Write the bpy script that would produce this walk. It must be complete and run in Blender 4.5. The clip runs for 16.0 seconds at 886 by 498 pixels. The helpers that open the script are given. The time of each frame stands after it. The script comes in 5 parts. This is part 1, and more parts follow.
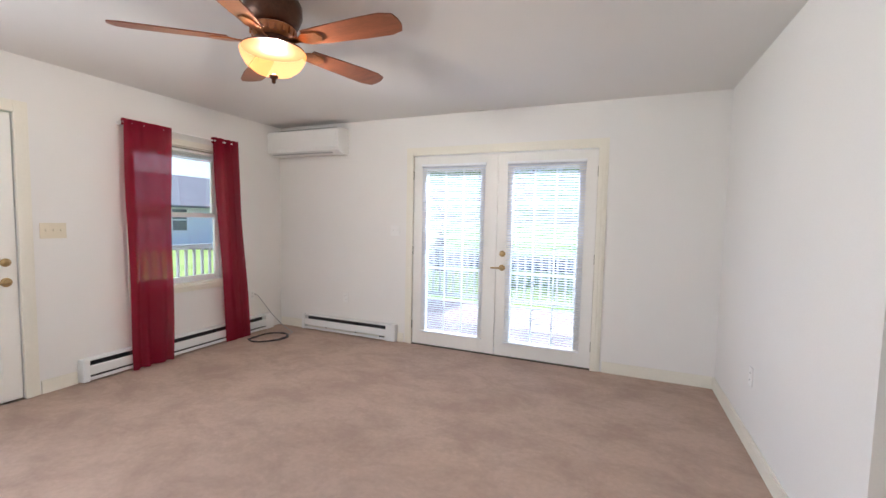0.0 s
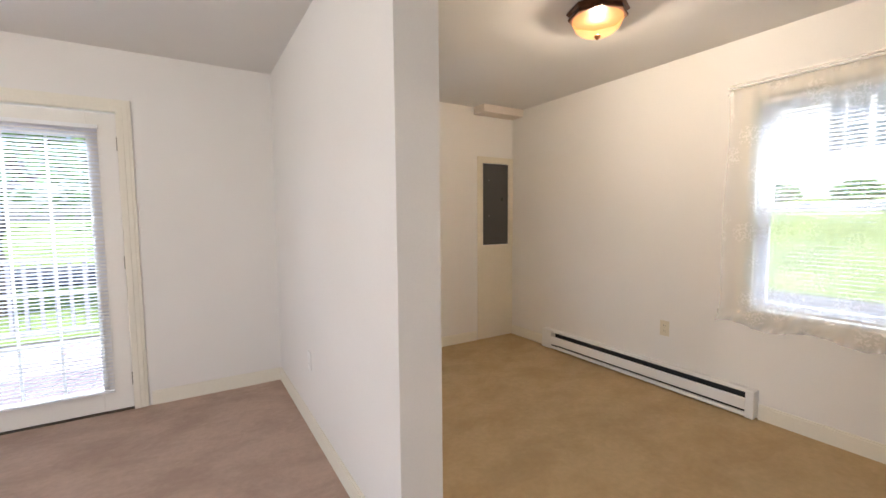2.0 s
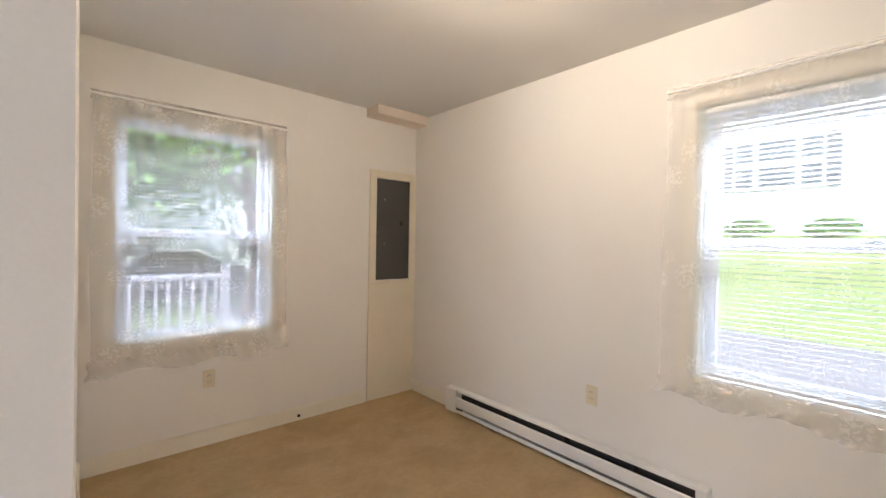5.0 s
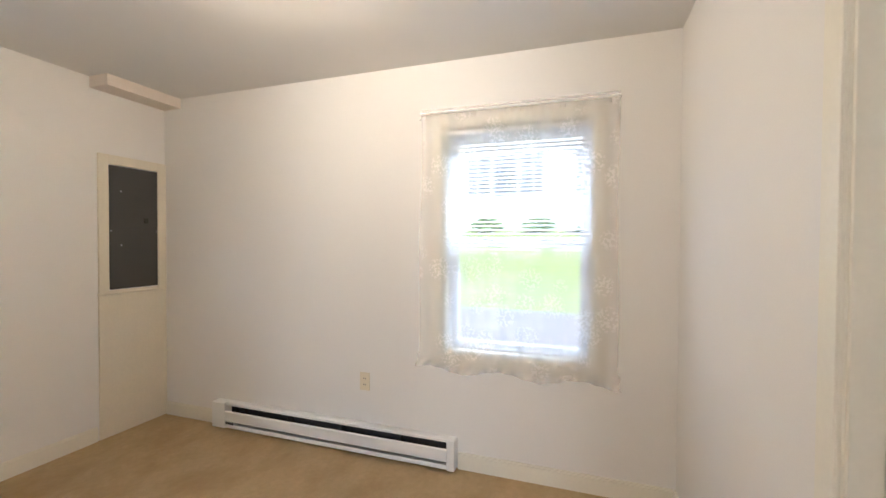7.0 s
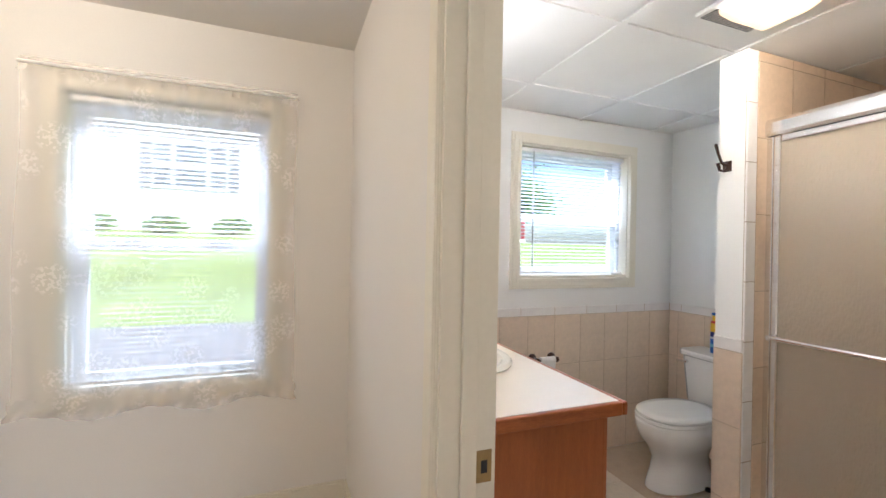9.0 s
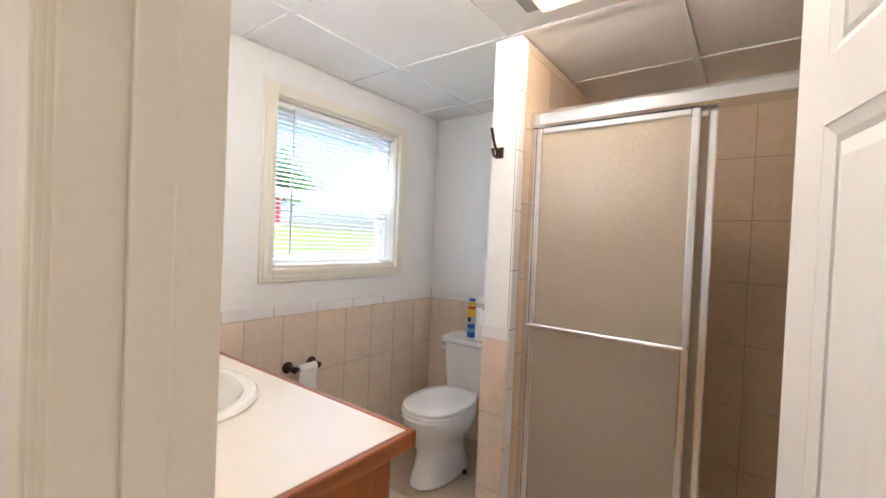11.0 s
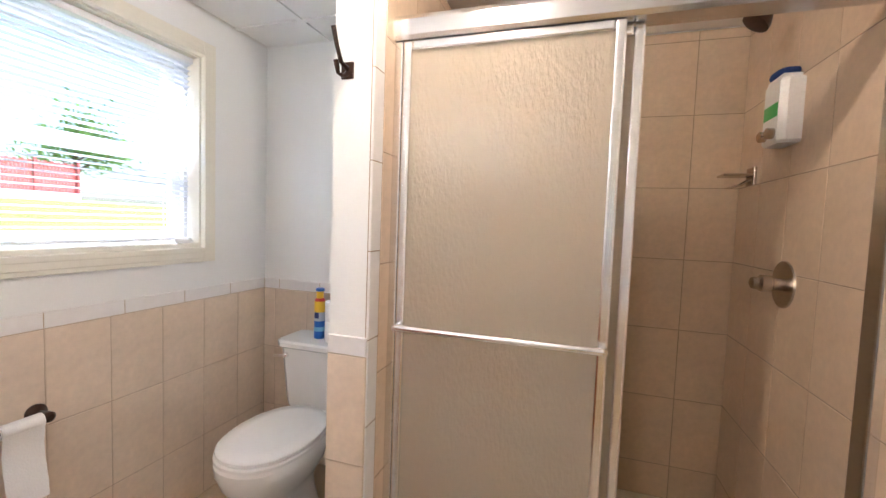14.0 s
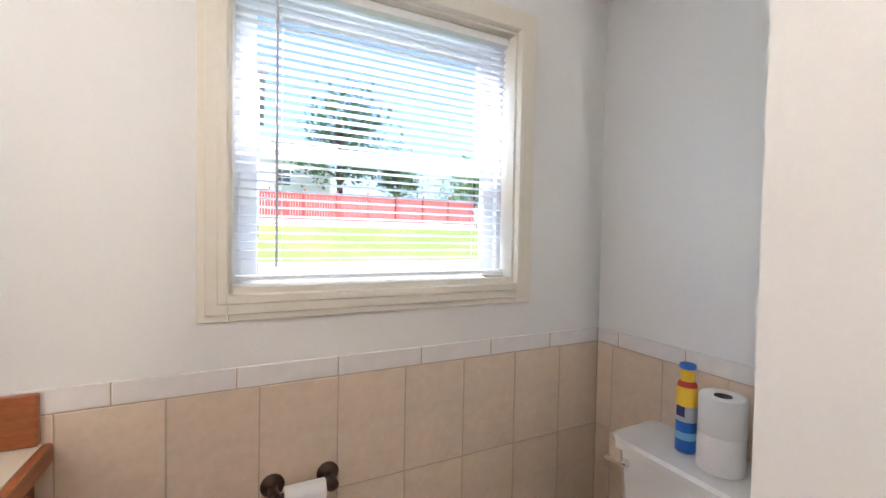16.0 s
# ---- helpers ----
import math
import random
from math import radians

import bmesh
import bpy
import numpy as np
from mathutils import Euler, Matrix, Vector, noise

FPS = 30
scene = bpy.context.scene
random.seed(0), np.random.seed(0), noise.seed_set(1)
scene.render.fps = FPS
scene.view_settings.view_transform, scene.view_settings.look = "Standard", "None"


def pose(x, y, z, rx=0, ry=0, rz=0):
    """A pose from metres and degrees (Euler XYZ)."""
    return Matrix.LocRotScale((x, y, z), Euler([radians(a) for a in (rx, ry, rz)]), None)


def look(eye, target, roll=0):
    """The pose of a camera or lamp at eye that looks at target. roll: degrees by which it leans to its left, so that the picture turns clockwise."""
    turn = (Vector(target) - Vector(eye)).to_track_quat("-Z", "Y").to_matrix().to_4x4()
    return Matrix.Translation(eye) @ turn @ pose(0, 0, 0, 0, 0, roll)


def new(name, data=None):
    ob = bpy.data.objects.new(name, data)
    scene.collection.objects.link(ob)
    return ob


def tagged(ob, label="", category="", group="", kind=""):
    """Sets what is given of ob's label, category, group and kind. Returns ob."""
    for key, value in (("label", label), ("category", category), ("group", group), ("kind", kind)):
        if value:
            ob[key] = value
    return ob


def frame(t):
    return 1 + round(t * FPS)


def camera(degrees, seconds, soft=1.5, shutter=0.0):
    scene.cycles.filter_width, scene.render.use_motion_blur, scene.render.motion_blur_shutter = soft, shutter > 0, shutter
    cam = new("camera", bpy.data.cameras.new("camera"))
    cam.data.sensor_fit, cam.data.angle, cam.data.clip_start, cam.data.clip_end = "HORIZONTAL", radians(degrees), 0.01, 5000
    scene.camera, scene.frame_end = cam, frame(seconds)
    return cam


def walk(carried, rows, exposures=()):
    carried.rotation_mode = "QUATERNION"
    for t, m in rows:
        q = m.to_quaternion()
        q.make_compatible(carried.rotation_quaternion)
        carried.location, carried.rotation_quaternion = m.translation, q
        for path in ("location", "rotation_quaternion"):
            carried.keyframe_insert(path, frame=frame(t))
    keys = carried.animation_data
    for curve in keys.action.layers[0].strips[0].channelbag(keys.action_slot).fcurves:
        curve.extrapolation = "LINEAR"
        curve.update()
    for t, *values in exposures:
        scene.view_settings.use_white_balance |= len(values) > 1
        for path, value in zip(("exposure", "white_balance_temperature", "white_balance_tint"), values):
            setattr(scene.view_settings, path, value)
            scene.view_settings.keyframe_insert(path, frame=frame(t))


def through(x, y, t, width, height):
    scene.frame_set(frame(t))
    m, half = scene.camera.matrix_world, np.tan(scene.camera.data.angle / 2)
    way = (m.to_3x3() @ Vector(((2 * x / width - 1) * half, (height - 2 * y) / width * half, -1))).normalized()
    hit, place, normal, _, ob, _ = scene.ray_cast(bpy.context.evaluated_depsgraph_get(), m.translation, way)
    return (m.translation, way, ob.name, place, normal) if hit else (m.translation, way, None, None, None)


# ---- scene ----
cam = camera(93.8, 16.0)
PATH = [
    (0, (0.02, 0.042, 1.357), (-0.757, 1.88, 1.22), 1.2),
    (0.5, (0.137, 0.152, 1.293), (-0.212, 2.118, 1.183), 1.8),
    (1, (0.201, 0.252, 1.318), (0.357, 2.24, 1.17), 1.5),
    (1.5, (0.167, 0.38, 1.312), (0.839, 2.258, 1.153), 0.5),
    (2, (0.2, 0.498, 1.322), (1.245, 2.196, 1.169), -0.5),
    (2.5, (0.422, 0.579, 1.348), (1.526, 2.242, 1.225), 1.3),
    (3, (0.628, 0.697, 1.34), (1.746, 2.35, 1.206), 1.4),
    (3.2, (0.662, 0.795, 1.342), (1.833, 2.411, 1.222), 0.9),
    (5.3, (1.003, 1.024, 1.347), (2.387, 2.467, 1.35), 1.4),
    (5.5, (1.002, 1.018, 1.353), (2.476, 2.369, 1.352), 1.2),
    (6, (0.979, 1.004, 1.366), (2.645, 2.11, 1.351), 1.1),
    (6.5, (0.931, 0.992, 1.365), (2.736, 1.853, 1.34), 1.1),
    (7, (0.913, 0.937, 1.369), (2.807, 1.58, 1.332), 0.3),
    (7.5, (0.907, 0.868, 1.353), (2.876, 1.223, 1.338), -0.9),
    (8, (0.934, 0.836, 1.356), (2.934, 0.824, 1.36), -0.4),
    (8.5, (0.957, 0.819, 1.373), (2.924, 0.455, 1.37), 0.2),
    (9, (0.984, 0.806, 1.371), (2.854, 0.099, 1.371), 1.1),
    (9.5, (1.037, 0.789, 1.359), (2.762, -0.222, 1.349), 1.5),
    (10, (1.16, 0.724, 1.361), (2.705, -0.546, 1.345), 1.1),
    (10.2, (1.204, 0.691, 1.365), (2.664, -0.676, 1.345), 1.4),
    (12.3, (1.533, 0.379, 1.363), (2.471, -1.386, 1.291), 3.1),
    (12.5, (1.54, 0.347, 1.356), (2.424, -1.445, 1.275), 3.2),
    (13, (1.581, 0.24, 1.354), (2.188, -1.663, 1.26), 3.6),
    (13.5, (1.611, 0.171, 1.349), (2.078, -1.77, 1.223), 2.5),
    (14, (1.636, 0.026, 1.34), (2.237, -1.878, 1.22), 2.1),
    (14.5, (1.68, -0.165, 1.354), (2.561, -1.956, 1.234), 2.2),
    (15, (1.847, -0.315, 1.35), (2.932, -1.991, 1.234), 2.2),
    (15.5, (2.021, -0.463, 1.348), (3.421, -1.886, 1.217), 0.6),
    (16, (2.104, -0.599, 1.35), (3.890, -1.496, 1.289), 1.0),
]
walk(cam, [(t, look(eye, target, roll)) for t, eye, target, roll in PATH], exposures=[(0, 1.3, 5450, 10), (2, 1.3, 5800, 12), (3, 1.28, 5850, 13), (5.5, 1.38, 5600, 11), (7, 1.42, 5450, 10), (9, 1.28, 5550, 10), (12.3, 1.58, 5800, 15), (14.5, 1.72, 5800, 15), (16, 1.32, 5800, 14)])

# ---- world and large lights ----
SUN_EL, SUN_AZ = radians(52), radians(232)
world = bpy.data.worlds.new("sky")
scene.world = world
world.use_nodes = True
wn = world.node_tree
sky = wn.nodes.new("ShaderNodeTexSky")
sky.sky_type = "NISHITA"
sky.sun_disc = False
sky.dust_density = 2.5
sky.sun_elevation, sky.sun_rotation = SUN_EL, SUN_AZ
wn.links.new(sky.outputs[0], wn.nodes["Background"].inputs[0])
wn.nodes["Background"].inputs[1].default_value = 0.15


def lamp(name, kind, m, energy, color, **more):
    data = bpy.data.lights.new(name, kind)
    data.energy, data.color = energy, color
    ob = new(name, data)
    ob.matrix_world = m
    return ob


sun = lamp("sun", "SUN", look((0, 0, 0), (-math.sin(SUN_AZ) * math.cos(SUN_EL), -math.cos(SUN_AZ) * math.cos(SUN_EL), -math.sin(SUN_EL))), 4.0, (1.0, 0.95, 0.88))
sun.data.angle = radians(0.5)
FAN = Vector((-1.60, 1.66, 2.45))
LAMP = Vector((2.17, 2.06, 2.45))
VENT = Vector((1.93, -0.74, 2.26))
for nm, p, e, c, r in (("fan_bulb", FAN - Vector((0, 0, 0.305)), 32, (1.0, 0.90, 0.78), 0.03),
                       ("ceiling_bulb", LAMP - Vector((0, 0, 0.078)), 18, (1.0, 0.82, 0.61), 0.022),
                       ("bath_bulb", VENT - Vector((0, 0, 0.030)), 9.0, (1.0, 0.86, 0.70), 0.009),
                       ("vanity_bulb", Vector((2.14, 0.165, 1.84)), 1.7, (1.0, 0.93, 0.86), 0.04),
                       ("vanity_bulb", Vector((2.42, 0.165, 1.84)), 1.7, (1.0, 0.93, 0.86), 0.04)):
    b = lamp(nm, "POINT", pose(*p), e, c)
    b.data.shadow_soft_size = r


def sky_lamp(name, eye, target, sx, sy, energy):
    a = lamp(name, "AREA", look(eye, target), energy, (0.90, 0.95, 1.0))
    a.data.shape, a.data.size, a.data.size_y = "RECTANGLE", sx, sy
    return a


# added area lamps, hung unseen above the openings, boost the sky's light indoors
sky_lamp("skylight_french_doors", (-1.1, 5.0, 3.0), (-1.1, 3.2, 0.9), 2.0, 0.9, 110)
sky_lamp("skylight_window_north", (1.6, 4.95, 3.0), (1.6, 3.4, 1.1), 1.0, 0.9, 50)
sky_lamp("skylight_window_east", (4.2, 1.3, 3.0), (2.6, 1.3, 1.1), 1.0, 0.9, 60)
sky_lamp("skylight_window_bath", (4.2, -1.03, 3.0), (2.6, -1.03, 1.3), 1.0, 0.9, 85)
sky_lamp("skylight_window_west", (-4.8, 2.8, 3.0), (-3.2, 2.8, 1.1), 1.0, 0.9, 130)
# lamp set in the assumed window_5 opening to light the partition
sky_lamp("skylight_window_southwest", (-3.93, -0.75, 1.45), (-2.9, -0.75, 1.40), 1.4, 1.3, 26)

# ---- materials ----


def mat(name, color, rough=0.6, metal=0.0, var=0.06, scale=6.0, fine=90.0, bump=0.0, bump_scale=None, stretch=(1, 1, 1), piece=0.0, spec=0.5):
    m = bpy.data.materials.new(name)
    m.use_nodes = True
    nt = m.node_tree
    n, k = nt.nodes, nt.links
    bs = n["Principled BSDF"]
    bs.inputs["Roughness"].default_value, bs.inputs["Metallic"].default_value = rough, metal
    bs.inputs["Specular IOR Level"].default_value = spec
    tc = n.new("ShaderNodeTexCoord")
    mp = n.new("ShaderNodeMapping")
    mp.inputs["Scale"].default_value = stretch
    k.new(tc.outputs["Object"], mp.inputs[0])
    a, b = n.new("ShaderNodeTexNoise"), n.new("ShaderNodeTexNoise")
    a.inputs["Scale"].default_value, a.inputs["Detail"].default_value = scale, 5
    b.inputs["Scale"].default_value, b.inputs["Detail"].default_value = fine, 4
    k.new(mp.outputs[0], a.inputs["Vector"])
    k.new(mp.outputs[0], b.inputs["Vector"])
    s = n.new("ShaderNodeMath")
    s.operation = "ADD"
    k.new(a.outputs[0], s.inputs[0])
    k.new(b.outputs[0], s.inputs[1])
    last = s
    if piece:
        oi = n.new("ShaderNodeObjectInfo")
        pm = n.new("ShaderNodeMath")
        pm.operation = "MULTIPLY_ADD"
        pm.inputs[1].default_value = piece
        k.new(oi.outputs["Random"], pm.inputs[0])
        k.new(s.outputs[0], pm.inputs[2])
        last = pm
    ramp = n.new("ShaderNodeMapRange")
    ramp.inputs["From Min"].default_value, ramp.inputs["From Max"].default_value = 0.6, 1.4 + piece
    k.new(last.outputs[0], ramp.inputs[0])
    mx = n.new("ShaderNodeMix")
    mx.data_type = "RGBA"
    mx.inputs[6].default_value = (*[max(0, c * (1 - var)) for c in color], 1)
    mx.inputs[7].default_value = (*[min(1, c * (1 + var)) for c in color], 1)
    k.new(ramp.outputs[0], mx.inputs[0])
    k.new(mx.outputs[2], bs.inputs["Base Color"])
    if bump:
        bp = n.new("ShaderNodeBump")
        bp.inputs["Strength"].default_value, bp.inputs["Distance"].default_value = bump, 0.01
        src = b
        if bump_scale:
            src = n.new("ShaderNodeTexNoise")
            src.inputs["Scale"].default_value, src.inputs["Detail"].default_value = bump_scale, 3
            k.new(mp.outputs[0], src.inputs["Vector"])
        k.new(src.outputs[0], bp.inputs["Height"])
        k.new(bp.outputs[0], bs.inputs["Normal"])
    return m


def carpet(name, dark, light, patch):
    m = mat(name, light, 0.95, var=0.1, scale=30, fine=350, bump=0.9, bump_scale=260, spec=0.1)
    nt = m.node_tree
    n, k = nt.nodes, nt.links
    bs = n["Principled BSDF"]
    base = bs.inputs["Base Color"].links[0].from_socket
    tc = n.new("ShaderNodeTexCoord")
    mp = n.new("ShaderNodeMapping")
    mp.inputs["Scale"].default_value = (1.0, 1.35, 1.0)
    mp.inputs["Rotation"].default_value = (0, 0, 0.5)
    k.new(tc.outputs["Object"], mp.inputs[0])
    no = n.new("ShaderNodeTexNoise")
    no.inputs["Scale"].default_value, no.inputs["Detail"].default_value, no.inputs["Roughness"].default_value = 2.4, 10, 0.68
    no.inputs["Distortion"].default_value = 0.25
    k.new(mp.outputs[0], no.inputs["Vector"])
    r = n.new("ShaderNodeMapRange")
    r.inputs["From Min"].default_value, r.inputs["From Max"].default_value = 0.42, 0.62
    r.inputs["To Max"].default_value = patch
    k.new(no.outputs[0], r.inputs[0])
    mx = n.new("ShaderNodeMix")
    mx.data_type = "RGBA"
    k.new(r.outputs[0], mx.inputs[0])
    k.new(base, mx.inputs[6])
    mx.inputs[7].default_value = (*dark, 1)
    k.new(mx.outputs[2], bs.inputs["Base Color"])
    return m


def see_through(name, color, clear, glow=0.0, rough_noise=0.0, tint=None, through=0.5):
    """Thin cloth, slat or lamp glass: part clear, part diffusing."""
    m = bpy.data.materials.new(name)
    m.use_nodes = True
    nt = m.node_tree
    n, k = nt.nodes, nt.links
    n.remove(n["Principled BSDF"])
    out = n["Material Output"]
    d, t, c = n.new("ShaderNodeBsdfDiffuse"), n.new("ShaderNodeBsdfTranslucent"), n.new("ShaderNodeBsdfTransparent")
    for x in (d, t):
        x.inputs[0].default_value = (*color, 1)
    c.inputs[0].default_value = (*(tint or [min(1, 0.4 + 0.62 * v) for v in color]), 1)
    a, b = n.new("ShaderNodeMixShader"), n.new("ShaderNodeMixShader")
    a.inputs[0].default_value = through
    k.new(d.outputs[0], a.inputs[1])
    k.new(t.outputs[0], a.inputs[2])
    b.inputs[0].default_value = clear
    k.new(a.outputs[0], b.inputs[1])
    k.new(c.outputs[0], b.inputs[2])
    last = b
    if rough_noise:
        tc, no, mr = n.new("ShaderNodeTexCoord"), n.new("ShaderNodeTexNoise"), n.new("ShaderNodeMapRange")
        no.inputs["Scale"].default_value, no.inputs["Detail"].default_value = 26, 5
        k.new(tc.outputs["Object"], no.inputs["Vector"])
        mr.inputs["From Min"].default_value, mr.inputs["From Max"].default_value = 0.56, 0.62
        mr.inputs["To Min"].default_value, mr.inputs["To Max"].default_value = clear, max(0.0, clear - rough_noise)
        k.new(no.outputs[0], mr.inputs[0])
        k.new(mr.outputs[0], b.inputs[0])
    if glow:
        e, ad = n.new("ShaderNodeEmission"), n.new("ShaderNodeAddShader")
        e.inputs[0].default_value, e.inputs[1].default_value = (*color, 1), glow
        k.new(b.outputs[0], ad.inputs[0])
        k.new(e.outputs[0], ad.inputs[1])
        last = ad
    k.new(last.outputs[0], out.inputs[0])
    return m


def lace(name, color, clear, woven):
    """Sheer net with sprays of small woven flowers; clear and woven are the open shares of each."""
    m = see_through(name, color, clear, tint=(1, 1, 1), through=0.2)
    nt = m.node_tree
    n, k = nt.nodes, nt.links
    mix = n["Material Output"].inputs[0].links[0].from_node
    tc = n.new("ShaderNodeTexCoord")
    spray, petal = n.new("ShaderNodeTexVoronoi"), n.new("ShaderNodeTexNoise")
    spray.inputs["Scale"].default_value = 6.5
    petal.inputs["Scale"].default_value, petal.inputs["Detail"].default_value = 62, 2
    k.new(tc.outputs["Object"], spray.inputs["Vector"])
    k.new(tc.outputs["Object"], petal.inputs["Vector"])
    near, thick, out = [n.new("ShaderNodeMapRange") for _ in range(3)]
    both = n.new("ShaderNodeMath")
    near.inputs["From Min"].default_value, near.inputs["From Max"].default_value = 0.50, 0.36
    thick.inputs["From Min"].default_value, thick.inputs["From Max"].default_value = 0.50, 0.55
    k.new(spray.outputs["Distance"], near.inputs[0])
    k.new(petal.outputs[0], thick.inputs[0])
    both.operation = "MULTIPLY"
    k.new(near.outputs[0], both.inputs[0])
    k.new(thick.outputs[0], both.inputs[1])
    out.inputs["To Min"].default_value, out.inputs["To Max"].default_value = clear, woven
    k.new(both.outputs[0], out.inputs[0])
    k.new(out.outputs[0], mix.inputs[0])
    return m


def glass(name, rough=0.0, tint=(1, 1, 1), bump=0.0, clear=1.0):
    m = bpy.data.materials.new(name)
    m.use_nodes = True
    nt = m.node_tree
    n, k = nt.nodes, nt.links
    out = n["Material Output"]
    bs = n["Principled BSDF"]
    if bump:
        bs.inputs["Base Color"].default_value = (*tint, 1)
        bs.inputs["Roughness"].default_value = rough
        bs.inputs["Transmission Weight"].default_value = 0.55
        bs.inputs["IOR"].default_value = 1.45
        tc, mp, no, bp = n.new("ShaderNodeTexCoord"), n.new("ShaderNodeMapping"), n.new("ShaderNodeTexNoise"), n.new("ShaderNodeBump")
        mp.inputs["Scale"].default_value = (1, 1, 0.45)
        no.inputs["Scale"].default_value, no.inputs["Detail"].default_value = 105, 3
        k.new(tc.outputs["Object"], mp.inputs[0])
        k.new(mp.outputs[0], no.inputs["Vector"])
        bp.inputs["Strength"].default_value, bp.inputs["Distance"].default_value = bump, 0.006
        k.new(no.outputs[0], bp.inputs["Height"])
        k.new(bp.outputs[0], bs.inputs["Normal"])
        return m
    g, c, f, mx = n.new("ShaderNodeBsdfGlossy"), n.new("ShaderNodeBsdfTransparent"), n.new("ShaderNodeLayerWeight"), n.new("ShaderNodeMixShader")
    g.inputs["Roughness"].default_value = 0.02
    f.inputs["Blend"].default_value = 0.12
    c.inputs[0].default_value = (*tint, 1)
    k.new(f.outputs["Facing"], mx.inputs[0])
    k.new(c.outputs[0], mx.inputs[1])
    k.new(g.outputs[0], mx.inputs[2])
    k.new(mx.outputs[0], out.inputs[0])
    return m


WALL = mat("wall_paint", (0.80, 0.78, 0.745), 0.75, var=0.025, scale=1.6, fine=160, bump=0.06, spec=0.25)
BATHWALL = mat("bath_paint", (0.82, 0.82, 0.80), 0.6, var=0.02, scale=1.6, fine=160, bump=0.05, spec=0.3)
CEIL = mat("ceiling_paint", (0.78, 0.765, 0.735), 0.9, var=0.03, scale=1.2, fine=200, bump=0.1, spec=0.1)
TRIM = mat("cream_trim_paint", (0.80, 0.765, 0.66), 0.42, var=0.03, scale=3, fine=60, bump=0.03)
DOORP = mat("white_door_paint", (0.82, 0.80, 0.75), 0.4, var=0.02, scale=3, fine=60, bump=0.02)
PANELP = mat("yellowed_panel_paint", (0.76, 0.70, 0.57), 0.5, var=0.04, scale=4, fine=60, bump=0.04)
VINYL = mat("white_vinyl", (0.84, 0.85, 0.86), 0.35, var=0.015, scale=4)
PINK = carpet("mauve_carpet", (0.40, 0.285, 0.225), (0.60, 0.45, 0.36), 0.6)
TAN = carpet("tan_carpet", (0.44, 0.31, 0.155), (0.58, 0.43, 0.235), 0.6)
HEAT = mat("white_heater_enamel", (0.82, 0.82, 0.80), 0.35, var=0.02, scale=5)
# near-black: holes, slots, small dark parts and the heaters' painted inner shade
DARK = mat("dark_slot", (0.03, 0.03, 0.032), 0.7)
FIN = mat("aluminium_fins", (0.35, 0.35, 0.37), 0.45, 0.8, var=0.15, fine=300)
GREY = mat("grey_panel_enamel", (0.06, 0.06, 0.058), 0.42, var=0.08, scale=5, bump=0.03)
ALMOND = mat("almond_plastic", (0.72, 0.65, 0.50), 0.4, var=0.02)
WHITEP = mat("white_plastic", (0.82, 0.81, 0.78), 0.4, var=0.02)
BRASS = mat("worn_brass", (0.46, 0.33, 0.16), 0.28, 1.0, var=0.1, scale=20)
BRONZE = mat("oil_rubbed_bronze", (0.06, 0.035, 0.025), 0.35, 0.8, var=0.25, scale=25)
FANMETAL = mat("dark_bronze_fan_metal", (0.10, 0.045, 0.025), 0.35, 0.7, var=0.25, scale=25)
COPPER = mat("copper_fan_accent", (0.42, 0.17, 0.07), 0.3, 0.8, var=0.2, scale=25)
BLADE = mat("cherry_blade_veneer", (0.20, 0.065, 0.028), 0.32, var=0.35, scale=4, fine=40, stretch=(1, 9, 9), bump=0.03)
OAK = mat("red_oak", (0.34, 0.105, 0.032), 0.4, var=0.35, scale=5, fine=45, stretch=(1.2, 12, 12), bump=0.05)
OAKPANEL = mat("oak_end_panel", (0.37, 0.115, 0.035), 0.42, var=0.16, scale=5, fine=40, stretch=(12, 12, 1.2), bump=0.03)
LAMINATE = mat("cream_laminate", (0.78, 0.70, 0.58), 0.28, var=0.03, scale=8, fine=220)
CHINA = mat("white_vitreous_china", (0.85, 0.84, 0.81), 0.12, var=0.01)
CREAMCHINA = mat("bone_china_sink", (0.86, 0.83, 0.74), 0.12, var=0.01)
TILE = mat("beige_wall_tile", (0.72, 0.59, 0.46), 0.34, var=0.12, scale=7, fine=45, bump=0.04, piece=0.25)
STILE = mat("tan_shower_tile", (0.68, 0.525, 0.37), 0.32, var=0.13, scale=7, fine=45, bump=0.04, piece=0.3)
RAILT = mat("white_marble_border_tile", (0.80, 0.775, 0.755), 0.3, var=0.06, scale=9, fine=30, piece=0.25)
GROUT = mat("tan_grout", (0.36, 0.27, 0.185), 0.9, var=0.2, scale=10, fine=120, bump=0.2)
LGROUT = mat("pale_grout", (0.50, 0.39, 0.28), 0.9, var=0.12, scale=10, fine=120, bump=0.2)
FTILE = mat("cream_floor_tile", (0.66, 0.57, 0.45), 0.35, var=0.1, scale=5, fine=40, bump=0.03, piece=0.25)
CTILE = mat("ceiling_tile", (0.86, 0.85, 0.82), 0.9, var=0.05, scale=3, fine=240, bump=0.25)
CHROME = mat("brushed_aluminium", (0.82, 0.82, 0.83), 0.2, 1.0, var=0.06, scale=3, fine=60, stretch=(1, 1, 30))
NICKEL = mat("brushed_nickel", (0.52, 0.46, 0.40), 0.25, 1.0, var=0.08, scale=12)
PAN = mat("almond_shower_pan", (0.74, 0.66, 0.54), 0.3, var=0.04)
CURTAIN = see_through("red_voile_curtain", (0.30, 0.012, 0.035), 0.17)
SHEER = lace("white_lace_sheer", (0.88, 0.84, 0.79), 0.71, 0.64)
SLAT = see_through("white_blind_slat", (0.80, 0.82, 0.87), 0.0)
CLEAR = glass("window_glass")
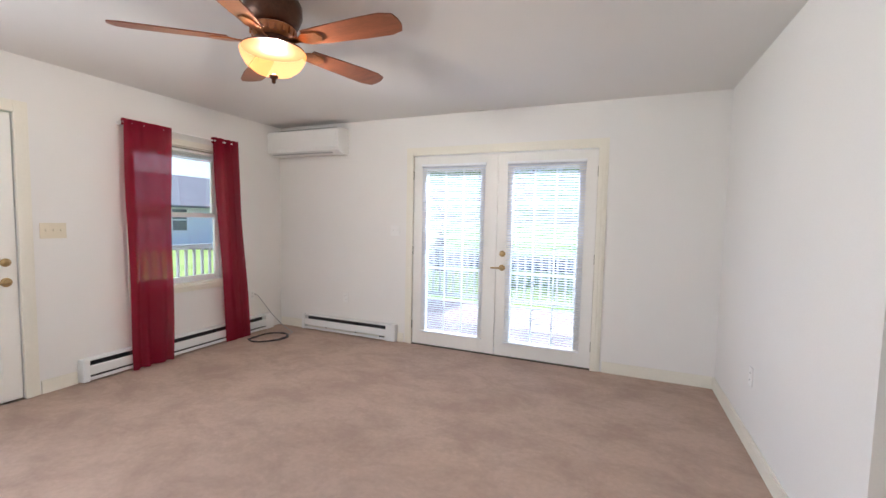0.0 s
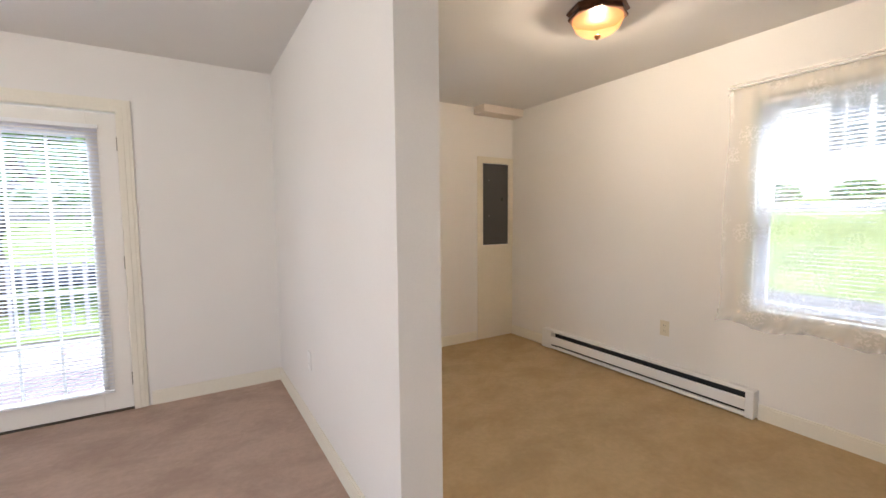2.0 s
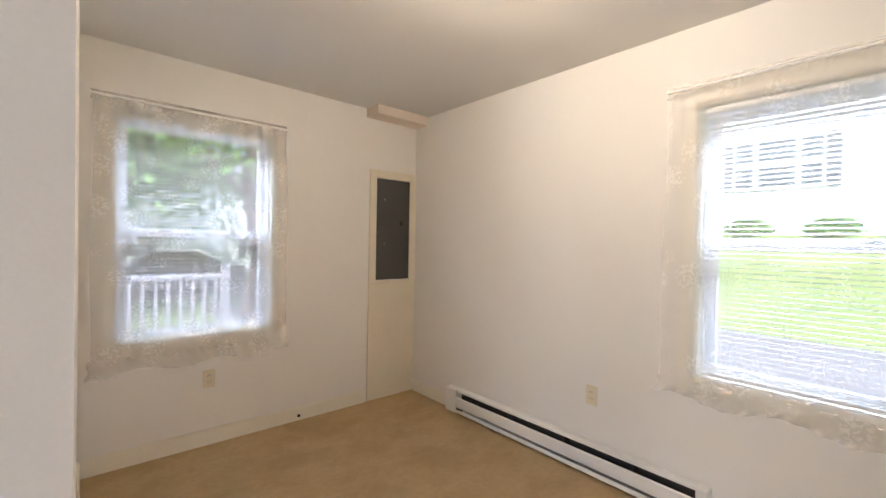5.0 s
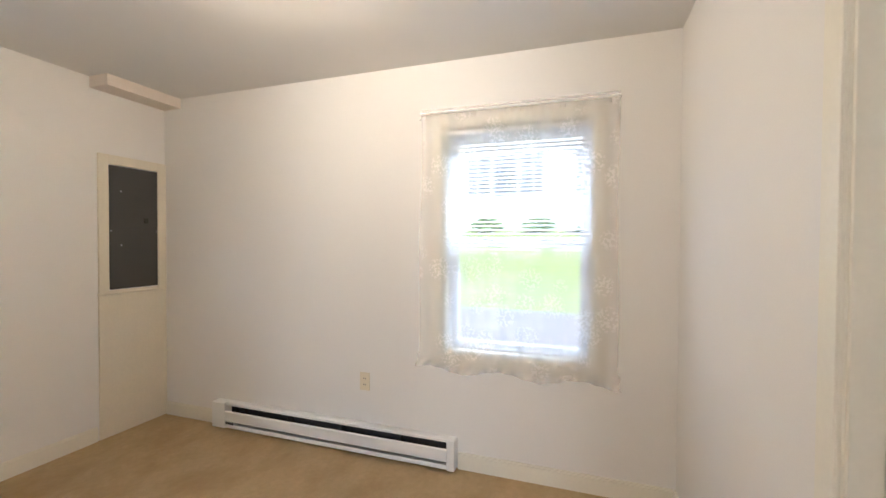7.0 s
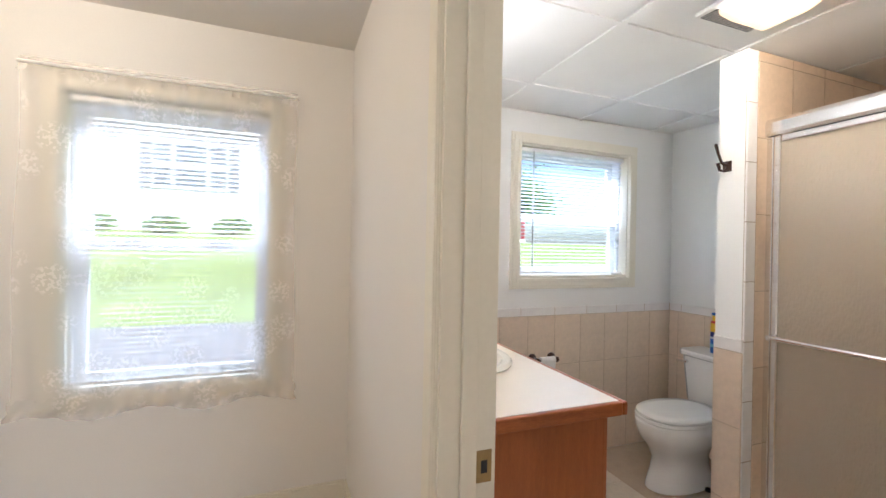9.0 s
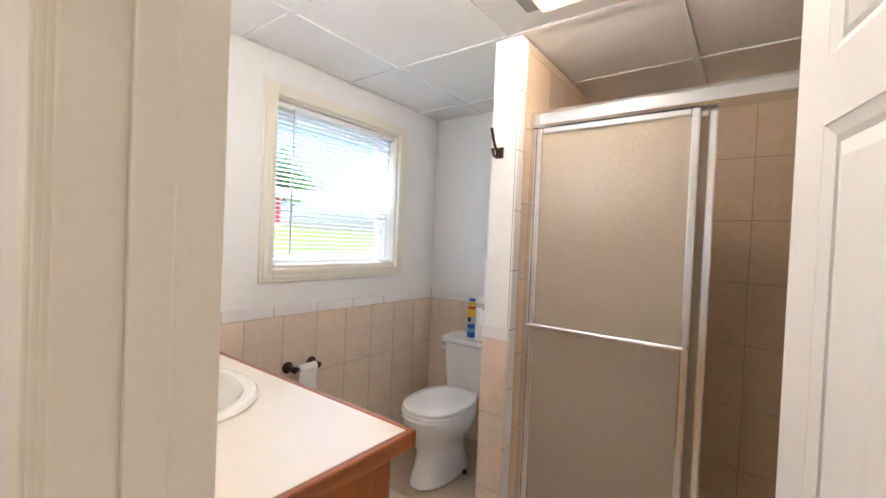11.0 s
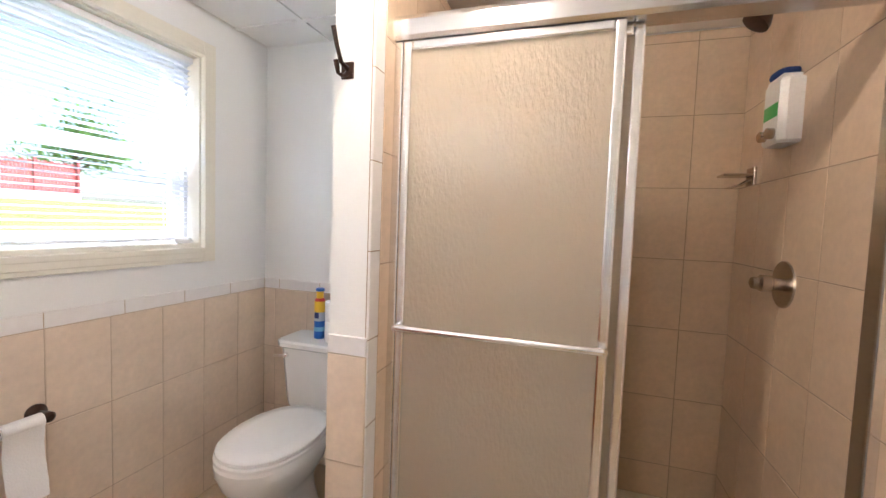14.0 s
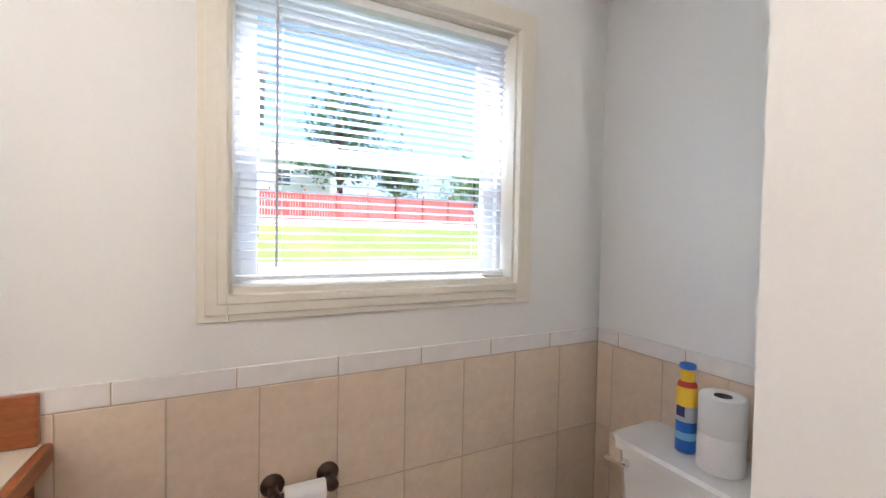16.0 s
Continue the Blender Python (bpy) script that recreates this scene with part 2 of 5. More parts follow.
OBSCURE = glass("obscure_shower_glass", 0.11, (0.78, 0.68, 0.54), bump=0.5)
AMBER = see_through("amber_bowl_glass", (0.035, 0.0125, 0.003), 0.86, glow=10.0, tint=(1.0, 0.93, 0.83))
FROST = see_through("frosted_lamp_lens", (0.06, 0.038, 0.02), 0.82, glow=6.5, tint=(1.0, 0.96, 0.9))
PAPER = mat("white_tissue_paper", (0.86, 0.85, 0.83), 0.95, var=0.03, fine=200, bump=0.15)
CARD = mat("cardboard_tube", (0.10, 0.08, 0.06), 0.9)
BLUE = mat("blue_plastic", (0.02, 0.14, 0.55), 0.35)
LBLUE = mat("pale_blue_print", (0.20, 0.50, 0.72), 0.4)
YELLOW = mat("yellow_plastic", (0.85, 0.55, 0.03), 0.35)
REDP = mat("red_plastic", (0.60, 0.05, 0.03), 0.35)
GREENP = mat("green_label", (0.05, 0.36, 0.07), 0.4)
SOAPW = mat("translucent_white_plastic", (0.78, 0.77, 0.74), 0.3)
BLACK = mat("black_rubber", (0.02, 0.02, 0.02), 0.5)
GRASS = mat("lawn", (0.21, 0.28, 0.085), 0.95, var=0.35, scale=0.5, fine=22, bump=0.3, spec=0.1)
PAVE = mat("asphalt_drive", (0.20, 0.195, 0.20), 0.9, var=0.12, scale=0.8, fine=50, bump=0.1)
DECK = mat("weathered_deck_board", (0.30, 0.235, 0.235), 0.8, var=0.25, scale=4, fine=30, stretch=(8, 1, 1), bump=0.1, piece=0.4)
SIDING = mat("white_siding", (0.80, 0.80, 0.80), 0.6, var=0.04, scale=1)
SHUT = mat("grey_shutter", (0.11, 0.12, 0.14), 0.6)
ROOF = mat("grey_shingle", (0.16, 0.16, 0.17), 0.9, var=0.2, scale=2, fine=20)
REDW = mat("red_painted_wood", (0.42, 0.09, 0.085), 0.7, var=0.15, scale=2)
BARK = mat("bark", (0.10, 0.07, 0.05), 0.95, var=0.3, scale=6, bump=0.4)
LEAF = mat("leaf", (0.13, 0.25, 0.05), 0.7, var=0.45, scale=1.2, fine=9)
PINE = mat("dark_leaf", (0.085, 0.16, 0.075), 0.8, var=0.4, scale=1.2, fine=9)
CARP = mat("dark_blue_car_paint", (0.05, 0.065, 0.09), 0.25, 0.3)

# ---- building helpers ----
ORI = {}
MESHES = {}


def thing(name, at, label, category, group="", kind=""):
    ob = new(name)
    ob.location = at
    ob.empty_display_size = 0.1
    ORI[ob.name] = Vector(at)
    return tagged(ob, label, category, group, kind)


def part(name, bm, material, parent=None, label="", smooth=False):
    """Links a bmesh, in world coordinates, as one mesh under a thing or part."""
    org = ORI.get(parent.name, Vector()) if parent else Vector()
    bmesh.ops.translate(bm, verts=bm.verts, vec=-org)
    bmesh.ops.recalc_face_normals(bm, faces=bm.faces)
    me = bpy.data.meshes.new(name)
    bm.to_mesh(me)
    bm.free()
    me.materials.append(material)
    if smooth:
        for p in me.polygons:
            p.use_smooth = True
        me.set_sharp_from_angle(angle=radians(38))
    ob = new(name, me)
    if parent:
        ob.parent = parent
    ORI[ob.name] = org
    return tagged(ob, label)


def box(bm, x0, x1, y0, y1, z0, z1, bevel=0.0, m=None):
    vs = [bm.verts.new((x, y, z)) for x in (min(x0, x1), max(x0, x1)) for y in (min(y0, y1), max(y0, y1)) for z in (min(z0, z1), max(z0, z1))]
    fs = [bm.faces.new([vs[i] for i in q]) for q in ((0, 1, 3, 2), (4, 6, 7, 5), (0, 4, 5, 1), (2, 3, 7, 6), (0, 2, 6, 4), (1, 5, 7, 3))]
    if m:
        bmesh.ops.transform(bm, matrix=m, verts=vs)
    if bevel:
        es = list({e for f in fs for e in f.edges})
        bmesh.ops.bevel(bm, geom=es, offset=bevel, segments=2, profile=0.5, affect="EDGES")
    return bm


def slab(x0, x1, y0, y1, z0, z1, bevel=0.0, m=None):
    return box(bmesh.new(), x0, x1, y0, y1, z0, z1, bevel, m)


def lathe(bm, prof, at, axis="z", seg=24, sx=1.0, sy=1.0, cap=True):
    """Turns a profile of (radius, height) round an axis."""
    rings = []
    for r, h in prof:
        ring = []
        for i in range(seg):
            a = 2 * math.pi * i / seg
            u, v = r * math.cos(a) * sx, r * math.sin(a) * sy
            p = {"z": (u, v, h), "y": (u, h, v), "x": (h, u, v)}[axis]
            ring.append(bm.verts.new(Vector(at) + Vector(p)))
        rings.append(ring)
    for a, b in zip(rings, rings[1:]):
        for i in range(seg):
            bm.faces.new((a[i], a[(i + 1) % seg], b[(i + 1) % seg], b[i]))
    if cap:
        bm.faces.new(rings[0][::-1])
        bm.faces.new(rings[-1])
    return bm


def loft(bm, rings, cap=True):
    vs = [[bm.verts.new(p) for p in ring] for ring in rings]
    n = len(vs[0])
    for a, b in zip(vs, vs[1:]):
        for i in range(n):
            bm.faces.new((a[i], a[(i + 1) % n], b[(i + 1) % n], b[i]))
    if cap:
        bm.faces.new(vs[0][::-1])
        bm.faces.new(vs[-1])
    return bm


def tube(bm, pts, r, seg=10):
    pts = [Vector(p) for p in pts]
    rings = []
    for i, p in enumerate(pts):
        d = (pts[min(i + 1, len(pts) - 1)] - pts[max(i - 1, 0)]).normalized()
        q = d.to_track_quat("Z", "Y")
        rr = r[i] if isinstance(r, (list, tuple)) else r
        rings.append([p + q @ Vector((rr * math.cos(2 * math.pi * k / seg), rr * math.sin(2 * math.pi * k / seg), 0)) for k in range(seg)])
    return loft(bm, rings)


def oval(cx, cy, z, rx, ry, seg=32, power=2.0, front=1.0):
    out = []
    for i in range(seg):
        a = 2 * math.pi * i / seg
        c, s = math.cos(a), math.sin(a)
        out.append((cx + rx * math.copysign(abs(c) ** (2 / power), c), cy + ry * math.copysign(abs(s) ** (2 / power), s) * (front if s > 0 else 1), z))
    return out


def wall(name, axis, lo, hi, u0, u1, z0, z1, holes, material, label):
    """An upright wall between lo and hi across its axis, from u0 to u1, with openings (u0, u1, z0, z1)."""
    bm = bmesh.new()
    put = (lambda a, b, c, d: box(bm, lo, hi, a, b, c, d)) if axis == "x" else (lambda a, b, c, d: box(bm, a, b, lo, hi, c, d))
    u = u0
    for a, b, c, d in sorted(holes):
        put(u, a, z0, z1)
        if c > z0:
            put(a, b, z0, c)
        if d < z1:
            put(a, b, d, z1)
        u = b
    put(u, u1, z0, z1)
    return tagged(part(name, bm, material), label, "wall", kind="structure")


def frame_bars(bm, axis, lo, hi, u0, u1, z0, z1, w, bevel=0.003, wb=None):
    """A rectangular frame of four bars, butted end to end."""
    wb = w if wb is None else wb
    for a, b, c, d in ((u0, u0 + w, z0, z1), (u1 - w, u1, z0, z1), (u0 + w, u1 - w, z1 - w, z1), (u0 + w, u1 - w, z0, z0 + wb)):
        if d > c:
            box(bm, *((lo, hi, a, b) if axis == "x" else (a, b, lo, hi)), c, d, bevel)
    return bm


def ab(axis, lo, hi, u0, u1):
    return (lo, hi, u0, u1) if axis == "x" else (u0, u1, lo, hi)

# ---- structure ----
H, HB = 2.45, 2.26
XW, XE, YN, YS = -3.9, 3.295, 4.05, -2.05
PX0, PX1, PW, PY = 0.81, 0.93, 0.985, 1.79
DY0, DY1 = 0.345, 0.475
DX0, DX1 = 1.10, 1.865
NICHE_Y, SHOWER_Y, STUB0, STUB1, STUBY = -1.895, -2.18, 2.20, 2.318, -1.04

tagged(part("floor_living", slab(XW - 0.2, 0.87, YS - 0.15, YN + 0.05, -0.12, 0.0), PINK), "worn mauve wall-to-wall carpet with vacuum streaks", "carpet", kind="structure")
tagged(part("floor_bedroom", slab(0.87, XE + 0.05, DY0 + 0.07, YN + 0.05, -0.12, 0.0), TAN), "tan wall-to-wall carpet with faint stains", "carpet", kind="structure")
FLOORB = tagged(part("floor_bathroom", slab(PX0, XE + 0.05, SHOWER_Y - 0.1, DY0 + 0.07, -0.12, -0.008), LGROUT), "cream ceramic tile bathroom floor with pale grout", "floor", kind="structure")
FD = (-2.03, -0.17, 0.0, 2.04)
WA = (1.13, 2.04, 0.70, 2.09)
WB = (0.88, 1.75, 0.68, 2.06)
WC = (-1.475, -0.58, 1.19, 2.06)
WD = (2.34, 3.28, 0.66, 2.02)
LD = (0.64, 1.57, 0.0, 2.05)
WE = (-1.55, 0.05, 0.70, 2.10)
wall("wall_north", "y", YN, YN + 0.2, XW - 0.2, XE + 0.2, -0.1, H, [FD, WA], WALL, "off-white painted north wall with french doors and window")
WEAST = wall("wall_east", "x", XE, XE + 0.2, SHOWER_Y - 0.1, YN, -0.1, H, [WB, WC], WALL, "off-white painted east wall with two windows")
wall("wall_west", "x", XW - 0.2, XW, YS - 0.15, YN, -0.1, H, [WD, LD, WE], WALL, "off-white painted west wall with entry door and windows")
wall("wall_south", "y", YS - 0.15, YS, XW, PX0, -0.1, H, [], WALL, "plain off-white painted south wall")
wall("wall_partition", "x", PX0, PW, PY, YN, 0, H, [], WALL, "off-white partition wall with a free end")
wall("wall_bathroom_north", "y", DY0, DY1, PX1, XE, 0, H, [(DX0, DX1, 0.0, 2.05)], WALL, "off-white wall with the bathroom doorway")
WWEST = wall("wall_bathroom_west", "x", PX0, PX1, SHOWER_Y - 0.1, DY1, 0, H, [], WALL, "off-white wall beside the shower")
WBACK = wall("wall_bathroom_back", "y", NICHE_Y - 0.12, NICHE_Y, STUB1, XE, -0.1, H, [], BATHWALL, "white painted wall behind the toilet")
WSHOWER = wall("wall_shower_back", "y", SHOWER_Y - 0.1, SHOWER_Y, PX1, STUB1, -0.1, H, [], BATHWALL, "tiled back wall of the shower")
WSTUB = wall("wall_shower_stub", "x", STUB0, STUB1, SHOWER_Y, STUBY, -0.1, HB, [], BATHWALL, "white painted stub wall between toilet and shower")
tagged(part("ceiling", slab(XW - 0.2, XE + 0.2, YS - 0.15, YN + 0.2, H, H + 0.15), CEIL), "flat off-white painted ceiling", "ceiling", kind="structure")

# bathroom wall paint skin over the east wall above the tile
part("paint_skin", slab(XE - 0.004, XE, NICHE_Y, DY0, 1.0, 1.19), BATHWALL, WEAST)
sk = bmesh.new()
box(sk, XE - 0.004, XE, NICHE_Y, WC[0], 1.19, HB)
box(sk, XE - 0.004, XE, WC[1], DY0, 1.19, HB)
box(sk, XE - 0.004, XE, WC[0], WC[1], WC[3], HB)
part("paint_skin", sk, BATHWALL, WEAST)

# drop ceiling of the bathroom: panels and grid in one mesh
bm = bmesh.new()
xs = [PX1, 0.97, 1.612, 2.258, 2.905, XE]
ys = [SHOWER_Y, -1.67, -1.037, -0.405, 0.23, DY0]
for a, b in zip(xs, xs[1:]):
    for c, d in zip(ys, ys[1:]):
        if b - a > 0.05 and d - c > 0.05:
            box(bm, a + 0.012, b - 0.012, c + 0.012, d - 0.012, HB + 0.006, HB + 0.02, 0.004)
for x in xs[1:-1]:
    box(bm, x - 0.012, x + 0.012, ys[0], ys[-1], HB, HB + 0.012)
for y in ys[1:-1]:
    for a, b in zip(xs, xs[1:]):
        box(bm, a + 0.012, b - 0.012, y - 0.012, y + 0.012, HB, HB + 0.012)
box(bm, PX1, XE, SHOWER_Y, DY0, HB + 0.02, HB + 0.05)
tagged(part("ceiling_bathroom", bm, CTILE), "white drop ceiling of square panels in a grid", "ceiling", kind="structure")


def baseboard(axis, face, out, u0, u1, h=0.10):
    bm = bmesh.new()
    a, b = (face, face + out * 0.014)
    box(bm, *ab(axis, a, b, u0, u1), 0, h - 0.012, 0)
    box(bm, *ab(axis, a, face + out * 0.010, u0, u1), h - 0.012, h, 0.002)
    tagged(part("baseboard", bm, TRIM), "cream painted wooden baseboard", "baseboard", kind="structure")


baseboard("y", YN, -1, XW + 0.02, -2.13)
baseboard("y", YN, -1, -0.07, PX0 - 0.015)
baseboard("x", PX0, -1, PY, YN)
baseboard("x", PW, 1, PY, YN - 0.015)
baseboard("y", PY, -1, PX0, PW)
baseboard("y", YN, -1, PW + 0.015, 2.80)
baseboard("x", XE, -1, 3.52, YN - 0.02)
baseboard("x", XE, -1, DY1 + 0.015, 1.64)
baseboard("y", DY1, 1, 1.95, XE)
baseboard("y", DY1, 1, PX1, 1.01)
baseboard("x", XW, 1, 1.66, 1.88)
baseboard("x", XW, 1, YS, 0.55)
baseboard("y", YS, 1, XW + 0.015, PX0 - 0.015)
baseboard("x", PX0, -1, YS, DY1)


def casing(name, axis, face, out, u0, u1, z0, z1, w=0.08, sill=False, material=TRIM):
    """Moulded casing round an opening; three sides to the floor, or four."""
    bm = bmesh.new()
    for inset, t, e in ((0.0, 0.012, 0.004), (0.018, 0.018, 0.0025), (0.045, 0.022, 0.001)):
        a, b = face, face + out * t
        i = w - inset
        lo = z0 - i if sill else z0
        prev = face + out * (0 if inset == 0 else 0.010)
        box(bm, *ab(axis, prev, b, u0 - i, u0 + e), lo, z1 + i, 0.002)
        box(bm, *ab(axis, prev, b, u1 - e, u1 + i), lo, z1 + i, 0.002)
        box(bm, *ab(axis, prev, b, u0 + e, u1 - e), z1 - e, z1 + i, 0.002)
        if sill:
            box(bm, *ab(axis, prev, b, u0 + e, u1 - e), z0 - i, z0 + e, 0.002)
    return tagged(part(name, bm, material), "cream painted moulded wooden casing", "trim", kind="structure")


casing("trim_french_doors", "y", YN, -1, FD[0], FD[1], 0, FD[3])
casing("trim_bath_door", "y", DY1, 1, DX0, DX1, 0, 2.05, 0.085)
casing("trim_entry_door", "x", XW, 1, LD[0], LD[1], 0, LD[3])
casing("trim_bath_window", "x", XE - 0.004, -1, WC[0], WC[1], WC[2], WC[3], 0.066, True)
jb = bmesh.new()
for a, b, c, d in ((DX0 - 0.003, DX0 + 0.014, 0, 2.05), (DX1 - 0.014, DX1 + 0.003, 0, 2.05), (DX0 + 0.014, DX1 - 0.014, 2.036, 2.053)):
    box(jb, a, b, DY0 - 0.008, DY1 + 0.006, c, d, 0.001)
for a, b, c, d in ((DX0 + 0.014, DX0 + 0.026, 0, 2.036), (DX1 - 0.026, DX1 - 0.014, 0, 2.036)):
    box(jb, a, b, DY0 + 0.045, DY0 + 0.085, c, d, 0.003)
jamb = tagged(part("door_jamb", jb, TRIM), "cream painted door jamb with stop", "trim", kind="structure")
bm = slab(DX1 - 0.0165, DX1 - 0.014, DY0 + 0.002, DY0 + 0.044, 0.83, 0.905, 0.0008)
sp = part("strike_plate", bm, BRASS, jamb, "tarnished brass strike plate")
part("latch_hole", slab(DX1 - 0.0172, DX1 - 0.0165, DY0 + 0.014, DY0 + 0.030, 0.852, 0.882), DARK, sp)


def window(name, axis, face, out, o, zmid, label, w=0.045, deep=0.10, trim=True):
    """A vinyl double-hung window in the opening o; out is the way outdoors."""
    u0, u1, z0, z1 = o
    cu = (u0 + u1) / 2
    win = thing(name, (face, cu, z0) if axis == "x" else (cu, face, z0), label, "window", kind="structure")
    f = lambda d: face + out * d
    bm = bmesh.new()
    frame_bars(bm, axis, f(deep - 0.02), f(deep + 0.075), u0, u1, z0, z1, 0.03)
    part("window_frame", bm, VINYL, win)
    bm = bmesh.new()
    for a, b, c, d in ((u0, u0 + 0.012, z0, z1), (u1 - 0.012, u1, z0, z1), (u0 + 0.012, u1 - 0.012, z1 - 0.012, z1)):
        box(bm, *ab(axis, f(-0.002), f(deep - 0.022), a, b), c, d)
    part("reveal", bm, TRIM, win)
    part("window_sill", slab(*ab(axis, f(-0.012), f(deep - 0.022), u0 + 0.012, u1 - 0.012), z0 - 0.002, z0 + 0.022, bevel=0.004), TRIM, win)
    for nm, a, b, c, d in (("upper_sash", deep + 0.035, deep + 0.065, zmid - 0.02, z1 - 0.03), ("lower_sash", deep, deep + 0.03, z0 + 0.03, zmid + 0.02)):
        bm = frame_bars(bmesh.new(), axis, f(a), f(b), u0 + 0.03, u1 - 0.03, c, d, w)
        sash = part(nm, bm, VINYL, win)
        p = part("pane", slab(*ab(axis, f((a + b) / 2 - 0.002), f((a + b) / 2 + 0.002), u0 + 0.03 + w - 0.005, u1 - 0.03 - w + 0.005), c + w - 0.005, d - w + 0.005), CLEAR, sash)
        p.visible_shadow = False
    for s in (0.3, 0.7):
        cu2 = u0 + (u1 - u0) * s
        bm = slab(*ab(axis, f(deep - 0.012), f(deep + 0.02), cu2 - 0.03, cu2 + 0.03), zmid + 0.02, zmid + 0.032, bevel=0.003)
        part("sash_lock", bm, VINYL, win)
    if trim:
        casing("trim_window", axis, face, -out, u0, u1, z0, z1, 0.06, True)
    return win


window("window_1", "y", YN, 1, WA, 1.37, "white vinyl double-hung window with blind and sheer curtain")
window("window_2", "x", XE, 1, WB, 1.36, "white vinyl double-hung window with blind and sheer curtain")
window("window_3", "x", XE, 1, WC, 1.59, "white vinyl bathroom window in a cream casing", deep=0.09, trim=False)
window("window_4", "x", XW, -1, WD, 1.36, "white vinyl double-hung window between red curtains")
# window_5 is never in view; assumed from the daylight on the partition
window("window_5", "x", XW, -1, WE, 1.40, "assumed white vinyl double-hung window, out of view beside the entry door")


def blind(axis, c, o, z_top, z_bot, label, tilt=12, pitch=0.0235, wand=None, inward=-1):
    """A lowered mini blind hanging at c across the axis."""
    u0, u1 = o
    th = thing("window_blind", (c, (u0 + u1) / 2, z_bot) if axis == "x" else ((u0 + u1) / 2, c, z_bot), label, "blind", "mini blinds")
    part("headrail", slab(*ab(axis, c - 0.018, c + 0.018, u0, u1), z_top - 0.026, z_top, bevel=0.003), VINYL, th)
    part("bottom_rail", slab(*ab(axis, c - 0.013, c + 0.013, u0 + 0.004, u1 - 0.004), z_bot, z_bot + 0.014, bevel=0.003), VINYL, th)
    n = int((z_top - 0.03 - z_bot - 0.02) / pitch)
    me = None
    for i in range(n):
        z = z_top - 0.035 - i * pitch
        if me is None:
            bm = bmesh.new()
            L = (u1 - u0) / 2 - 0.005
            prof = [(-0.0125, -0.0012), (-0.006, 0.0008), (0, 0.0014), (0.006, 0.0008), (0.0125, -0.0012)]
            a, s = radians(tilt), []
            for p, q in prof:
                s.append((p * math.cos(a) - q * math.sin(a), p * math.sin(a) + q * math.cos(a)))
            rows = [[bm.verts.new((p, e, q) if axis == "x" else (e, p, q)) for p, q in s] for e in (-L, L)]
            for k in range(4):
                bm.faces.new((rows[0][k], rows[0][k + 1], rows[1][k + 1], rows[1][k]))
            me = bpy.data.meshes.new("slat")
            bm.to_mesh(me)
            bm.free()
            me.materials.append(SLAT)
        ob = new("slat", me)
        ob.parent = th
        ob.location = (0, 0, z - z_bot)
    for s in (0.14, 0.86):
        u = u0 + (u1 - u0) * s
        for d in (-0.0135, 0.0135):
            part("ladder_cord", slab(*ab(axis, c + d - 0.0005, c + d + 0.0005, u - 0.0005, u + 0.0005), z_bot + 0.014, z_top - 0.026), VINYL, th)
    if wand:
        u, zb = wand
        cc = c + inward * 0.025
        part("tilt_wand", tube(bmesh.new(), [(cc, u, z_top - 0.02), (cc, u, zb)] if axis == "x" else [(u, cc, z_top - 0.02), (u, cc, zb)], 0.004, 6), mat("wand_plastic", (0.55, 0.55, 0.56), 0.3), th)
    return th


blind("y", YN + 0.05, (WA[0] + 0.02, WA[1] - 0.02), 2.07, 0.735, "white mini blind lowered in the north bedroom window", 18)
blind("x", XE + 0.05, (WB[0] + 0.02, WB[1] - 0.02), 2.04, 0.715, "white mini blind lowered in the east bedroom window", -18)
blind("x", XE + 0.045, (WC[0] + 0.018, WC[1] - 0.015), 2.045, 1.222, "white mini blind lowered in the bathroom window", -9, wand=(-0.70, 1.26))
blind("x", XW - 0.05, (WD[0] + 0.02, WD[1] - 0.02), 2.0, 1.91, "white mini blind raised to a stack", 5, 0.008)

# ---- french doors ----


